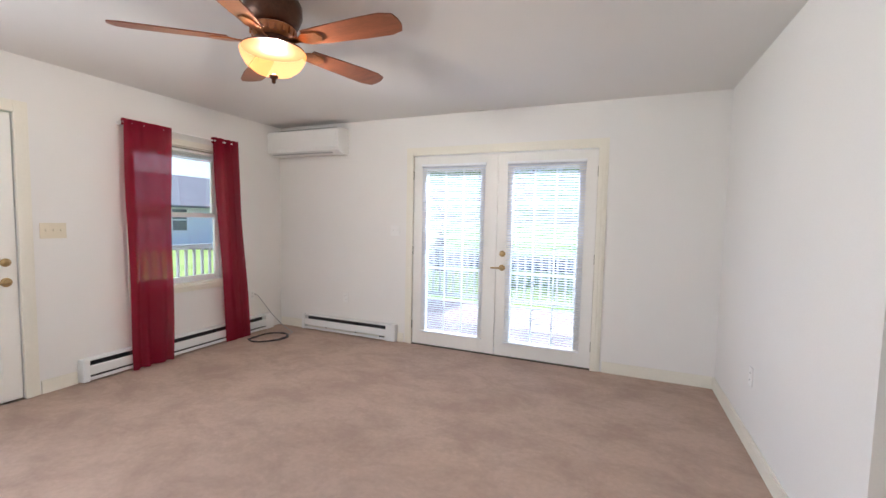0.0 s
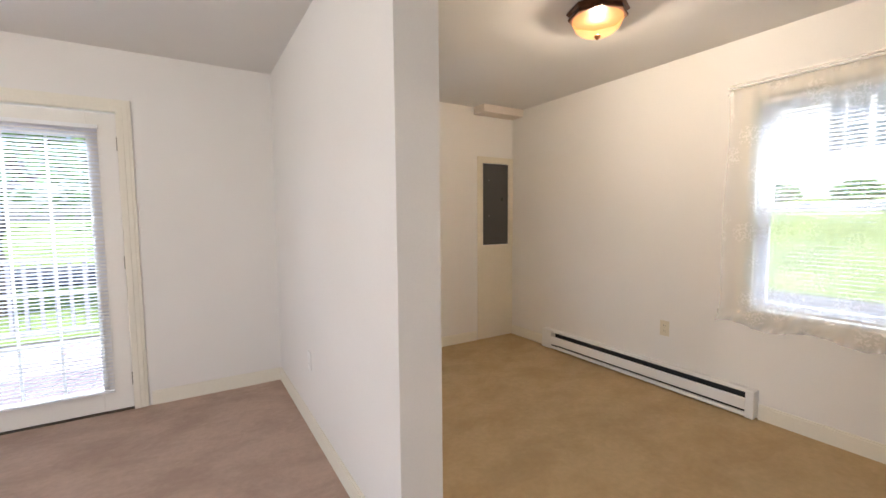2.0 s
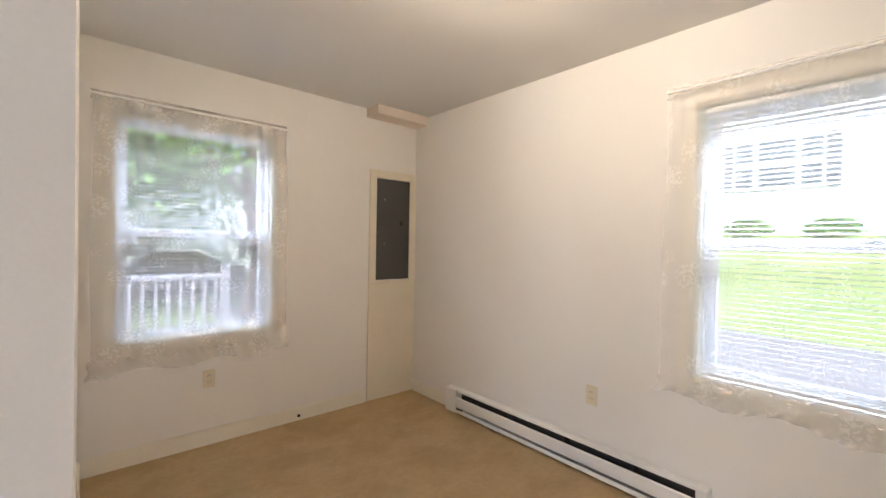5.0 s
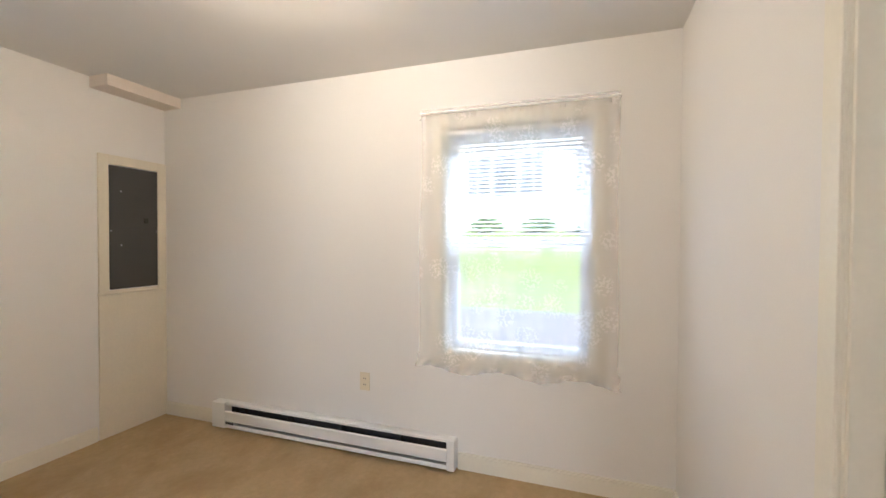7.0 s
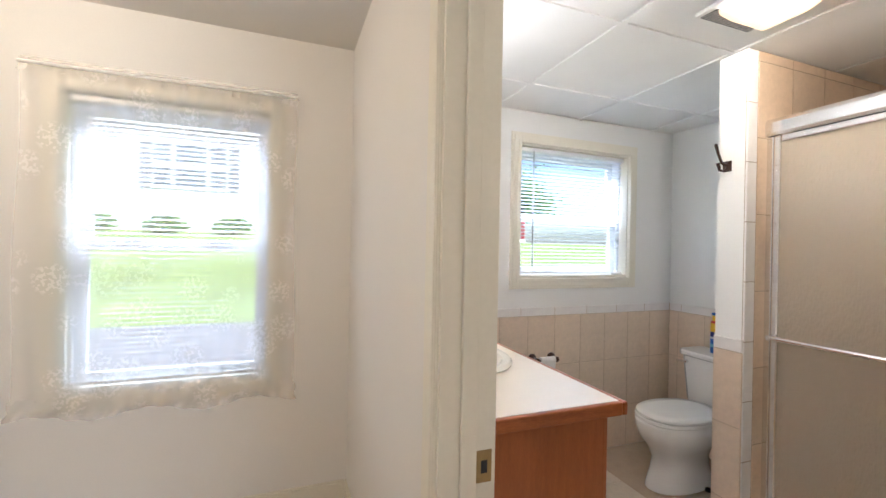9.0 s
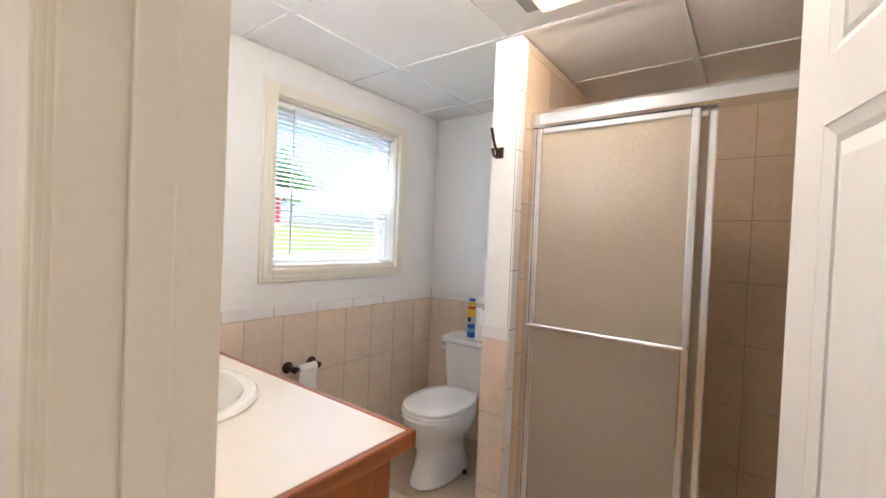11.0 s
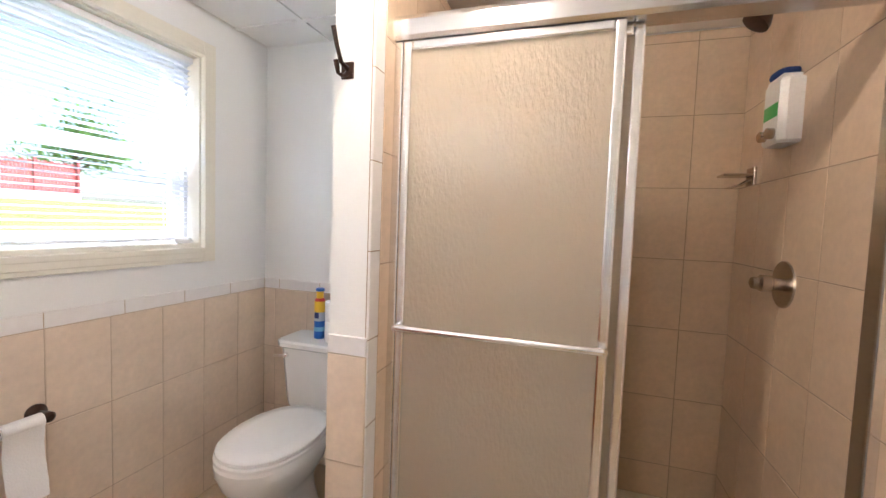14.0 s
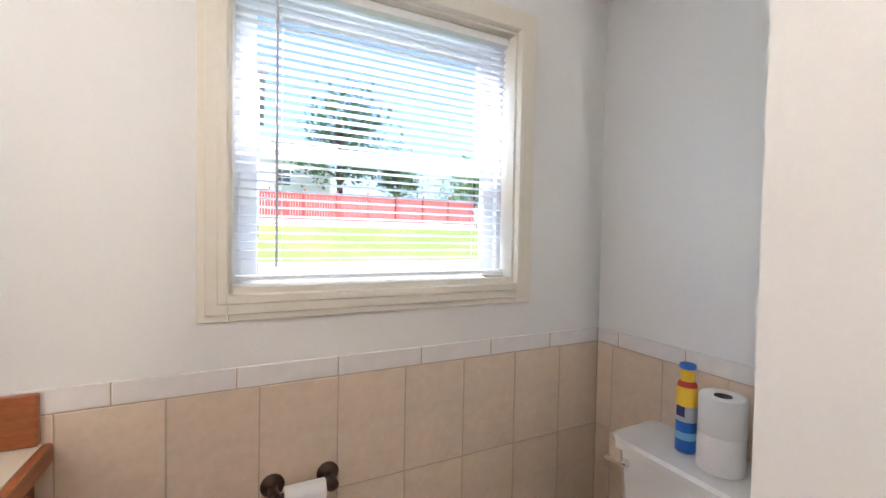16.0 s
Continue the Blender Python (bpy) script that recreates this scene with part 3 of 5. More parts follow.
def french_leaf(name, x0, x1, gx0, gx1, label, hinge_x, lock):
    d = thing(name, ((x0 + x1) / 2, YN, 0), label, "door", kind="structure")
    y0, y1 = YN + 0.004, YN + 0.048
    z0, z1, gz0, gz1 = 0.012, 2.025, 0.17, 1.875
    bm = bmesh.new()
    box(bm, x0, gx0, y0, y1, z0, z1, 0.003)
    box(bm, gx1, x1, y0, y1, z0, z1, 0.003)
    box(bm, gx0, gx1, y0, y1, gz1, z1, 0.003)
    box(bm, gx0, gx1, y0, y1, z0, gz0, 0.003)
    part("door_panel", bm, DOORP, d)
    bm = frame_bars(bmesh.new(), "y", y0 - 0.012, y0, gx0 - 0.025, gx1 + 0.025, gz0 - 0.025, gz1 + 0.025, 0.025, 0.004)
    part("glazing_frame", bm, DOORP, d)
    p = part("pane", slab(gx0, gx1, YN + 0.026, YN + 0.032, gz0, gz1), CLEAR, d)
    p.visible_shadow = False
    for i in (1, 2):
        x = gx0 + (gx1 - gx0) * i / 3
        part("muntin", slab(x - 0.008, x + 0.008, YN + 0.033, YN + 0.045, gz0, gz1, bevel=0.003), DOORP, d)
    for i in range(1, 5):
        z = gz0 + (gz1 - gz0) * i / 5
        bm = bmesh.new()
        box(bm, gx0, gx1, YN + 0.0335, YN + 0.0445, z - 0.008, z + 0.008)
        part("muntin", bm, DOORP, d)
    for z in (0.22, 1.03, 1.83):
        bm = lathe(bmesh.new(), [(0.006, -0.045), (0.006, 0.045)], (hinge_x, YN - 0.006, z), seg=10)
        part("hinge", bm, mat("hinge_steel", (0.35, 0.32, 0.26), 0.4, 1.0), d)
    if lock:
        bm = lathe(bmesh.new(), [(0.031, 0.0), (0.03, -0.006), (0.022, -0.012), (0.018, -0.022), (0.008, -0.024)], (x0 + 0.062, y0, 1.04), "y", 20)
        part("deadbolt", bm, BRASS, d, "brass deadbolt", True)
        bm = lathe(bmesh.new(), [(0.031, 0.0), (0.03, -0.006), (0.014, -0.012), (0.012, -0.045), (0.010, -0.05)], (x0 + 0.062, y0, 0.90), "y", 20)
        tube(bm, [(x0 + 0.062, y0 - 0.045, 0.90), (x0 + 0.01, y0 - 0.048, 0.90), (x0 - 0.045, y0 - 0.046, 0.898)], [0.010, 0.009, 0.007])
        part("lever_handle", bm, BRASS, d, "brass lever handle", True)
    return d


french_leaf("door_1", -2.025, -1.102, -1.865, -1.275, "white glazed french door leaf with muntins, closed", -2.027, False)
french_leaf("door_2", -1.097, -0.175, -0.945, -0.335, "white glazed french door leaf with brass lever, closed", -0.173, True)
blind("y", YN - 0.022, (-1.92, -1.22), 1.94, 0.155, "white mini blind lowered on a french door", -30)
blind("y", YN - 0.022, (-1.00, -0.27), 1.94, 0.150, "white mini blind lowered on a french door", -30)
tagged(part("door_sill", slab(FD[0], FD[1], YN - 0.01, YN + 0.2, -0.02, 0.008, bevel=0.002), mat("bronze_threshold", (0.10, 0.08, 0.06), 0.5, 0.6)), "dark metal threshold under the french doors", "threshold", kind="structure")


def panel_door(name, m, w, h, label, rows=((0.20, 0.62), (0.76, 1.56), (1.66, 1.92)), knob_side=1, knob_z=0.92, metal=BRASS, lever=False):
    """A six-panel door hinged at the local origin, its leaf along local x, its faces to +-y."""
    d = thing(name, (0, 0, 0), label, "door", kind="structure")
    t = 0.0175
    st = 0.105
    xs_ = [0.002, st, w / 2 - 0.05, w / 2 + 0.05, w - st, w - 0.002]
    bm = bmesh.new()
    box(bm, xs_[0], xs_[1], -t, t, 0.01, h, 0.002)
    box(bm, xs_[4], xs_[5], -t, t, 0.01, h, 0.002)
    box(bm, xs_[2], xs_[3], -t, t, 0.01, h)
    zc = 0.01
    for a, b in (*rows, (h, h)):
        box(bm, xs_[1], xs_[2], -t, t, zc, a)
        box(bm, xs_[3], xs_[4], -t, t, zc, a)
        zc = b
    part("door_frame", bm, DOORP, d)
    for a, b in rows:
        for c, e in ((xs_[1], xs_[2]), (xs_[3], xs_[4])):
            bm = bmesh.new()
            box(bm, c, e, -0.008, 0.008, a, b)
            for s in (-1, 1):
                r = [[(c + i, s * y, a + i), (e - i, s * y, a + i), (e - i, s * y, b - i), (c + i, s * y, b - i)] for i, y in ((0.0, 0.016), (0.018, 0.008), (0.03, 0.008), (0.055, 0.015))]
                loft(bm, r, False)
                bm.faces.new([bm.verts.new(p) for p in r[-1]])
            part("raised_panel", bm, DOORP, d)
    for s in (-1, 1) if lever else ():
        at = (w - 0.062, s * t, knob_z)
        bm = lathe(bmesh.new(), [(0.033, 0), (0.031, 0.006 * s), (0.014, 0.012 * s), (0.012, 0.045 * s), (0.010, 0.052 * s)], at, "y", 24)
        tube(bm, [(at[0], s * (t + 0.045), knob_z), (at[0] - 0.05, s * (t + 0.050), knob_z + 0.002), (at[0] - 0.115, s * (t + 0.046), knob_z - 0.004)], [0.011, 0.010, 0.008])
        part("lever_handle", bm, metal, d, "brass lever handle", True)
        bm = lathe(bmesh.new(), [(0.030, 0), (0.029, 0.008 * s), (0.020, 0.014 * s), (0.016, 0.022 * s), (0.007, 0.024 * s)], (at[0], s * t, knob_z + 0.14), "y", 24)
        part("deadbolt", bm, metal, d, "brass deadbolt", True)
    for s in () if lever else (-1, 1):
        bm = lathe(bmesh.new(), [(0.033, 0), (0.031, 0.006 * s), (0.014, 0.012 * s), (0.012, 0.03 * s), (0.024, 0.04 * s), (0.028, 0.052 * s), (0.022, 0.066 * s), (0.008, 0.07 * s)], (w - 0.062, s * t, knob_z), "y", 24)
        part("knob", bm, metal, d, "aged brass door knob", True)
    d.matrix_world = m
    return d


lean = math.degrees(math.atan2(1.30 - DX0 - 0.02, DY0 + 0.36))
panel_door("door_3", pose(DX0 + 0.02, DY0 - 0.004, 0, 0, 0, -90 + lean), 0.73, 2.03, "white six-panel bathroom door standing open")
panel_door("door_4", pose(XW - 0.03, LD[0] + 0.005, 0, 0, 0, 90), LD[1] - LD[0] - 0.01, 2.04, "white panelled entry door with brass lever, closed", knob_z=0.86, lever=True)

# ---- heaters, outlets and other fixtures ----


def heater(axis, face, out, u0, u1, label):
    """A baseboard convector: back, front, hood, end caps, fins."""
    c = (u0 + u1) / 2
    h = thing("baseboard_heater", (face, c, 0) if axis == "x" else (c, face, 0), label, "heater", "baseboard heaters")
    f = lambda d: face + out * d
    part("back_plate", slab(*ab(axis, f(0.001), f(0.006), u0, u1), 0.015, 0.185), HEAT, h)
    bm = bmesh.new()
    prof = [(0.006, 0.185), (0.006, 0.192), (0.040, 0.191), (0.054, 0.184), (0.054, 0.170), (0.050, 0.170), (0.050, 0.181), (0.039, 0.186)]
    loft(bm, [[(f(p), u, z) if axis == "x" else (u, f(p), z) for p, z in prof] for u in (u0 + 0.05, u1 - 0.12)])
    part("hood", bm, HEAT, h)
    bm = bmesh.new()
    prof = [(0.068, 0.058), (0.071, 0.062), (0.071, 0.128), (0.064, 0.136), (0.061, 0.134), (0.066, 0.126), (0.066, 0.060)]
    loft(bm, [[(f(p), u, z) if axis == "x" else (u, f(p), z) for p, z in prof] for u in (u0 + 0.05, u1 - 0.12)])
    part("front_cover", bm, HEAT, h)
    bm = bmesh.new()
    prof = [(0.006, 0.015), (0.070, 0.015), (0.074, 0.020), (0.070, 0.042), (0.064, 0.042), (0.066, 0.022), (0.006, 0.020)]
    loft(bm, [[(f(p), u, z) if axis == "x" else (u, f(p), z) for p, z in prof] for u in (u0 + 0.05, u1 - 0.12)])
    part("bottom_lip", bm, HEAT, h)
    # dark sheet on the back plate paints the shade behind the slot
    part("cavity_shade", slab(*ab(axis, f(0.0065), f(0.009), u0 + 0.05, u1 - 0.12), 0.022, 0.182), DARK, h)
    for a, b in ((u0, u0 + 0.05), (u1 - 0.12, u1)):
        part("end_cap", slab(*ab(axis, f(0.002), f(0.074), a, b), 0.008, 0.192, bevel=0.006), HEAT, h)
    bm = bmesh.new()
    n = int((u1 - u0 - 0.2) / 0.012)
    for i in range(n):
        u = u0 + 0.06 + i * 0.012
        box(bm, *ab(axis, f(0.012), f(0.056), u, u + 0.0012), 0.06, 0.105)
    part("heating_element", bm, FIN, h)
    u = u0 + 0.35
    while u < u1 - 0.2:
        part("bracket", slab(*ab(axis, f(0.006), f(0.062), u, u + 0.014), 0.05, 0.165), DARK, h)
        u += 0.42
    bm = slab(*ab(axis, f(0.0742), f(0.0752), u1 - 0.20, u1 - 0.13), 0.044, 0.056)
    part("label_plate", bm, DARK, h)
    return h


heater("x", XE, -1, 1.645, 3.50, "long white enamel baseboard heater on tan carpet")
heater("x", XW, 1, 1.89, 3.86, "long white enamel baseboard heater below the west window")
heater("x", XE - 0.0125, -1, -1.06, -0.27, "white enamel baseboard heater below the paper holder")
heater("y", YN, -1, -3.50, -2.20, "short white enamel baseboard heater beside french doors")


def outlet(axis, face, out, u, z, material, label, switch=False, w=0.07):
    o = thing("light_switch" if switch else "wall_outlet", (face, u, z) if axis == "x" else (u, face, z), label, "switch" if switch else "outlet")
    f = lambda d: face + out * d
    part("cover_plate", slab(*ab(axis, f(0), f(0.006), u - w / 2, u + w / 2), z - 0.058, z + 0.058, bevel=0.002), material, o)
    if switch:
        n = max(1, round(w / 0.05))
        for i in range(n):
            uu = u + (i - (n - 1) / 2) * 0.046
            part("toggle", slab(*ab(axis, f(0.006), f(0.016), uu - 0.005, uu + 0.005), z - 0.006, z + 0.014, bevel=0.002), material, o)
    else:
        for dz in (-0.02, 0.02):
            r = part("receptacle", slab(*ab(axis, f(0.006), f(0.008), u - 0.016, u + 0.016), z + dz - 0.014, z + dz + 0.014, bevel=0.001), material, o)
            for du in (-0.007, 0.007):
                part("slot", slab(*ab(axis, f(0.008), f(0.0085), u + du - 0.0012, u + du + 0.0012), z + dz - 0.004, z + dz + 0.006), DARK, r)
    return o


outlet("x", XE, -1, 2.277, 0.455, ALMOND, "almond duplex wall outlet above the heater")
outlet("y", YN, -1, 1.632, 0.43, ALMOND, "almond duplex wall outlet below the window")
outlet("x", PX0, -1, 3.08, 0.44, WHITEP, "white duplex wall outlet on the partition")
outlet("y", YN, -1, -2.90, 0.43, WHITEP, "white duplex wall outlet")
outlet("x", XW, 1, 3.60, 0.44, WHITEP, "white duplex wall outlet with a plugged cord")
outlet("y", YN, -1, -2.25, 1.235, WHITEP, "white double light switch beside french doors", True, 0.115)
outlet("x", XW, 1, 1.77, 1.22, ALMOND, "almond triple light switch beside entry door", True, 0.16)
outlet("x", PW, 1, 3.0, 0.43, ALMOND, "almond duplex wall outlet on the partition")

# cord from the outlet down to a coil on the carpet
cord = thing("power_cord", (-3.7, 3.7, 0), "thin grey and black power cord coiled on carpet", "cord")
rnd = random.Random(4)
part("plug", slab(XW + 0.008, XW + 0.035, 3.585, 3.615, 0.45, 0.475, bevel=0.004), WHITEP, cord)
part("cable", tube(bmesh.new(), [(XW + 0.03, 3.60, 0.46), (XW + 0.07, 3.62, 0.44), (XW + 0.10, 3.68, 0.34), (XW + 0.13, 3.77, 0.2), (XW + 0.18, 3.85, 0.08), (XW + 0.26, 3.88, 0.012), (XW + 0.42, 3.80, 0.007), (XW + 0.5, 3.62, 0.007)], 0.005, 6), mat("grey_cable", (0.4, 0.39, 0.38), 0.6), cord, "", True)
pts = [(XW + 0.33 + (0.16 + 0.03 * math.sin(i * 0.37)) * math.cos(i * 0.33) + 0.01 * (i % 5), 3.50 + 0.20 * math.sin(i * 0.33 + 0.2), 0.007 + 0.004 * (i // 19)) for i in range(58)]
part("cable_coil", tube(bmesh.new(), pts, 0.006, 6), BLACK, cord, "coiled black cable", True)

# split air conditioner in the corner
ac = thing("air_conditioner", (-3.38, YN, 2.08), "white wall-mounted split air conditioner near the ceiling", "air conditioner")
prof = [(0.0, 2.09), (0.0, 2.37), (0.15, 2.37), (0.19, 2.355), (0.205, 2.33), (0.205, 2.15), (0.19, 2.115), (0.13, 2.085), (0.05, 2.08)]
part("body", loft(bmesh.new(), [[(x, YN - p, z) for p, z in prof] for x in (-3.885, -2.885)]), WHITEP, ac)
part("louvre", slab(-3.83, -2.98, YN - 0.192, YN - 0.10, 2.090, 2.096, bevel=0.001, m=None), mat("louvre_grey", (0.45, 0.45, 0.45), 0.5), ac)
part("front_panel", slab(-3.87, -2.90, YN - 0.209, YN - 0.204, 2.15, 2.345, bevel=0.002), WHITEP, ac)
part("intake_grille", slab(-3.85, -2.92, YN - 0.15, YN - 0.02, 2.3705, 2.3745), DARK, ac)
for x0, x1 in ((-3.898, -3.885), (-2.885, -2.872)):
    part("end_cap", loft(bmesh.new(), [[(x, YN - p * 0.98, 2.08 + (z - 2.08) * 0.985 + 0.002) for p, z in prof] for x in (x0, x1)]), WHITEP, ac)

# electric panel in a painted board, with a boxed-in beam above
eb = thing("electric_panel", (3.05, YN, 1.0), "dark grey breaker panel in a cream wooden surround", "electric panel")
bm = frame_bars(bmesh.new(), "y", YN - 0.016, YN, 2.815, XE - 0.002, 0.985, 1.955, 0.065, 0.003, 0.03)
part("surround", bm, PANELP, eb)
pd = part("panel_door", slab(2.885, 3.225, YN - 0.012, YN - 0.002, 1.022, 1.885, bevel=0.003), GREY, eb)
part("latch", slab(3.12, 3.15, YN - 0.020, YN - 0.012, 1.49, 1.53, bevel=0.002), BLACK, pd)
for x, z in ((2.96, 1.71), (2.96, 1.33), (2.893, 1.43), (3.217, 1.43)):
    part("screw", lathe(bmesh.new(), [(0.006, -0.013), (0.006, -0.0145)], (x, YN, z), "y", 10), FIN, pd)
part("shelf_lip", slab(2.80, 3.27, YN - 0.028, YN - 0.0165, 0.990, 1.004, bevel=0.003), PANELP, eb)
tagged(part("trim_panel_board", slab(2.815, XE - 0.002, YN - 0.012, YN, 0.0, 0.983, bevel=0.002), PANELP), "yellowed painted board below the breaker panel", "trim", kind="structure")
tagged(part("trim_ceiling_box", slab(2.775, XE, 3.875, YN, 2.375, H, bevel=0.003), mat("pinkish_paint", (0.76, 0.68, 0.60), 0.7, var=0.03)), "small boxed-in ledge at the ceiling corner", "trim", kind="structure")
# raised black plug stands for the dark hole in the baseboard
hole = part("baseboard_hole", lathe(bmesh.new(), [(0.011, -0.014), (0.009, -0.024)], (2.23, YN, 0.035), "y", 12), BLACK)
tagged(hole, "small black plug standing for a hole in the baseboard", "cable")
# ---- ceiling fan ----
fan = thing("ceiling_fan", FAN, "dark bronze ceiling fan with cherry blades and amber bowl light", "ceiling fan")
part("motor_housing", lathe(bmesh.new(), [(0.07, 0.0), (0.115, -0.012), (0.135, -0.05), (0.138, -0.10), (0.12, -0.145), (0.10, -0.16)], FAN, seg=36), FANMETAL, fan, "", True)
bm = bmesh.new()
lathe(bm, [(0.10, -0.16), (0.108, -0.165), (0.100, -0.20), (0.085, -0.215)], FAN, seg=36)
for i in range(18):
    a = 2 * math.pi * i / 18
    box(bm, 0.098, 0.109, -0.006, 0.006, -0.20, -0.168, 0, Matrix.Translation(FAN) @ Matrix.Rotation(a, 4, "Z"))
part("vented_collar", bm, COPPER, fan, "copper vented collar", True)
# fitter with an added wide plate that keeps the bulb's light off the ceiling
part("light_fitter", lathe(bmesh.new(), [(0.085, -0.215), (0.09, -0.225), (0.09, -0.245), (0.148, -0.262), (0.148, -0.268), (0.075, -0.27)], FAN, seg=32), FANMETAL, fan, "", True)
part("bowl_shade", lathe(bmesh.new(), [(0.150, -0.270), (0.157, -0.278), (0.150, -0.305), (0.128, -0.345), (0.090, -0.375), (0.045, -0.390), (0.012, -0.394)], FAN, seg=40, cap=False), AMBER, fan, "glowing amber glass bowl", True)
part("finial", lathe(bmesh.new(), [(0.010, -0.385), (0.022, -0.392), (0.020, -0.402), (0.010, -0.408), (0.009, -0.425), (0.002, -0.43)], FAN, seg=16), FANMETAL, fan, "", True)
for i in range(5):
    a = radians(2 + 72 * i)
    m = Matrix.Translation(FAN) @ Matrix.Rotation(a, 4, "Z") @ Matrix.Translation((0, 0, -0.232)) @ Matrix.Rotation(radians(-12), 4, "X")
    bm = bmesh.new()
    outline = [(0.20, -0.050), (0.30, -0.058), (0.52, -0.070), (0.63, -0.071), (0.685, -0.055), (0.700, -0.02), (0.700, 0.02), (0.685, 0.055), (0.63, 0.071), (0.52, 0.070), (0.30, 0.058), (0.20, 0.050)]
    loft(bm, [[m @ Vector((x, y, z)) for x, y in outline] for z in (-0.003, 0.003)])
    blade = part("blade", bm, BLADE, fan, "cherry veneer fan blade")
    bm = bmesh.new()
    arm = [(0.09, -0.018), (0.16, -0.016), (0.20, -0.04), (0.27, -0.03), (0.29, 0.0), (0.27, 0.03), (0.20, 0.04), (0.16, 0.016), (0.09, 0.018)]
    loft(bm, [[m @ Vector((x, y, z)) for x, y in arm] for z in (-0.010, -0.003)])
    part("blade_arm", bm, COPPER, fan, "copper blade bracket")

# ---- bedroom ceiling light ----
cl = thing("ceiling_light", LAMP, "flush ceiling light with bronze rim and amber bowl, lit", "ceiling light")
part("canopy", lathe(bmesh.new(), [(0.160, 0.0), (0.166, -0.014), (0.150, -0.026), (0.158, -0.044), (0.152, -0.052), (0.138, -0.052)], LAMP, seg=8), FANMETAL, cl, "dark bronze stepped octagonal rim")
part("bowl_shade", lathe(bmesh.new(), [(0.132, -0.048), (0.133, -0.065), (0.118, -0.098), (0.088, -0.125), (0.05, -0.140), (0.012, -0.143)], LAMP, seg=40, cap=False), AMBER, cl, "glowing amber glass bowl", True)
part("finial", lathe(bmesh.new(), [(0.008, -0.135), (0.018, -0.142), (0.014, -0.152), (0.003, -0.164)], LAMP, seg=16), COPPER, cl, "", True)

# ---- curtains ----


def cloth(bm, axis, c, out, u0, u1, z0, z1, folds, depth, spread=1.0, shift=0.0, nu=96, nz=28, seed=1, hem=0.0):
    """A hanging cloth with gathered folds; width u0..u1 at the top."""
    r = random.Random(seed)
    ph = [r.uniform(0, 6.28) for _ in range(6)]
    rows = []
    for j in range(nz + 1):
        t = j / nz
        row = []
        for i in range(nu + 1):
            s = i / nu
            w = (u1 - u0) * (1 + (spread - 1) * t)
            u = u0 + shift * t + s * w + 0.006 * math.sin(9 * t + ph[2] + 5 * s)
            d = depth * (0.55 + 0.45 * math.sin(3 * t + ph[3])) * math.sin(s * folds * 6.283 + ph[0] + 1.3 * math.sin(2.2 * t + ph[1]) + 0.8 * math.sin(s * 9 + ph[4]))
            z = z1 + (z0 - z1) * t + (hem * math.sin(s * 17 + ph[5]) * t if hem else 0)
            p = c + out * (depth * 1.2 + d)
            row.append(bm.verts.new((p, u, z) if axis == "x" else (u, p, z)))
        rows.append(row)
    for a, b in zip(rows, rows[1:]):
        for i in range(nu):
            bm.faces.new((a[i], a[i + 1], b[i + 1], b[i]))
    return bm


def curtain_rod(parent, axis, c, u0, u1, z, material=WHITEP):
    pts = [(c, u0, z), (c, u1, z)] if axis == "x" else [(u0, c, z), (u1, c, z)]
    part("curtain_rod", tube(bmesh.new(), pts, 0.007, 10), material, parent)


for seed, (u0, u1, sh, sp, z0, lab) in enumerate(((2.20, 2.60, 0.03, 0.86, 0.012, "sheer wine-red curtain panel reaching the carpet"), (3.02, 3.33, 0.13, 1.02, 0.015, "sheer wine-red curtain panel swept aside"))):
    th = thing("red_curtain", (XW, (u0 + u1) / 2, 0), lab, "curtain", "red curtains")
    bm = cloth(bmesh.new(), "x", XW + 0.092, 1, u0, u1, z0, 2.145, 3.2, 0.028, sp, sh, seed=seed + 3)
    part("cloth", bm, CURTAIN, th, "", True)
    bm = cloth(bmesh.new(), "x", XW + 0.088, 1, u0, u1, 2.09, 2.15, 4.5, 0.016, 1, 0, nz=3, seed=seed + 3)
    part("rod_pocket", bm, CURTAIN, th, "", True)
rod = thing("curtain_rod", (XW, 2.78, 2.12), "thin white curtain rod above the west window", "curtain rod")
curtain_rod(rod, "x", XW + 0.112, 2.21, 3.345, 2.115)
for u in (2.23, 3.33):
    part("bracket", slab(XW, XW + 0.112, u - 0.008, u + 0.008, 2.10, 2.13, bevel=0.003), WHITEP, rod)


def sheer(axis, face, out, u0, u1, z0, z1, label, seed):
    th = thing("sheer_curtain", (face, (u0 + u1) / 2, z0) if axis == "x" else ((u0 + u1) / 2, face, z0), label, "curtain", "sheer curtains")
    bm = cloth(bmesh.new(), axis, face + out * 0.035, out, u0, u1, z0 + 0.08, z1, 11, 0.009, 1.02, -0.008, nu=150, seed=seed)
    part("cloth", bm, SHEER, th, "", True)
    bm = cloth(bmesh.new(), axis, face + out * 0.032, out, u0 - 0.006, u1 + 0.006, z1 - 0.055, z1 + 0.005, 15, 0.008, 1, 0, nu=150, nz=4, seed=seed + 9)
    part("gathered_heading", bm, SHEER, th, "gathered heading on the rod", True)
    bm = cloth(bmesh.new(), axis, face + out * 0.034, out, u0 - 0.012, u1 + 0.012, z0, z0 + 0.095, 13, 0.012, 1.03, -0.01, nu=150, nz=6, seed=seed + 5, hem=0.018)
    part("ruffled_hem", bm, SHEER, th, "ruffled lower edge", True)
    curtain_rod(th, axis, face + out * 0.05, u0 - 0.005, u1 + 0.005, z1 - 0.02)
    return th


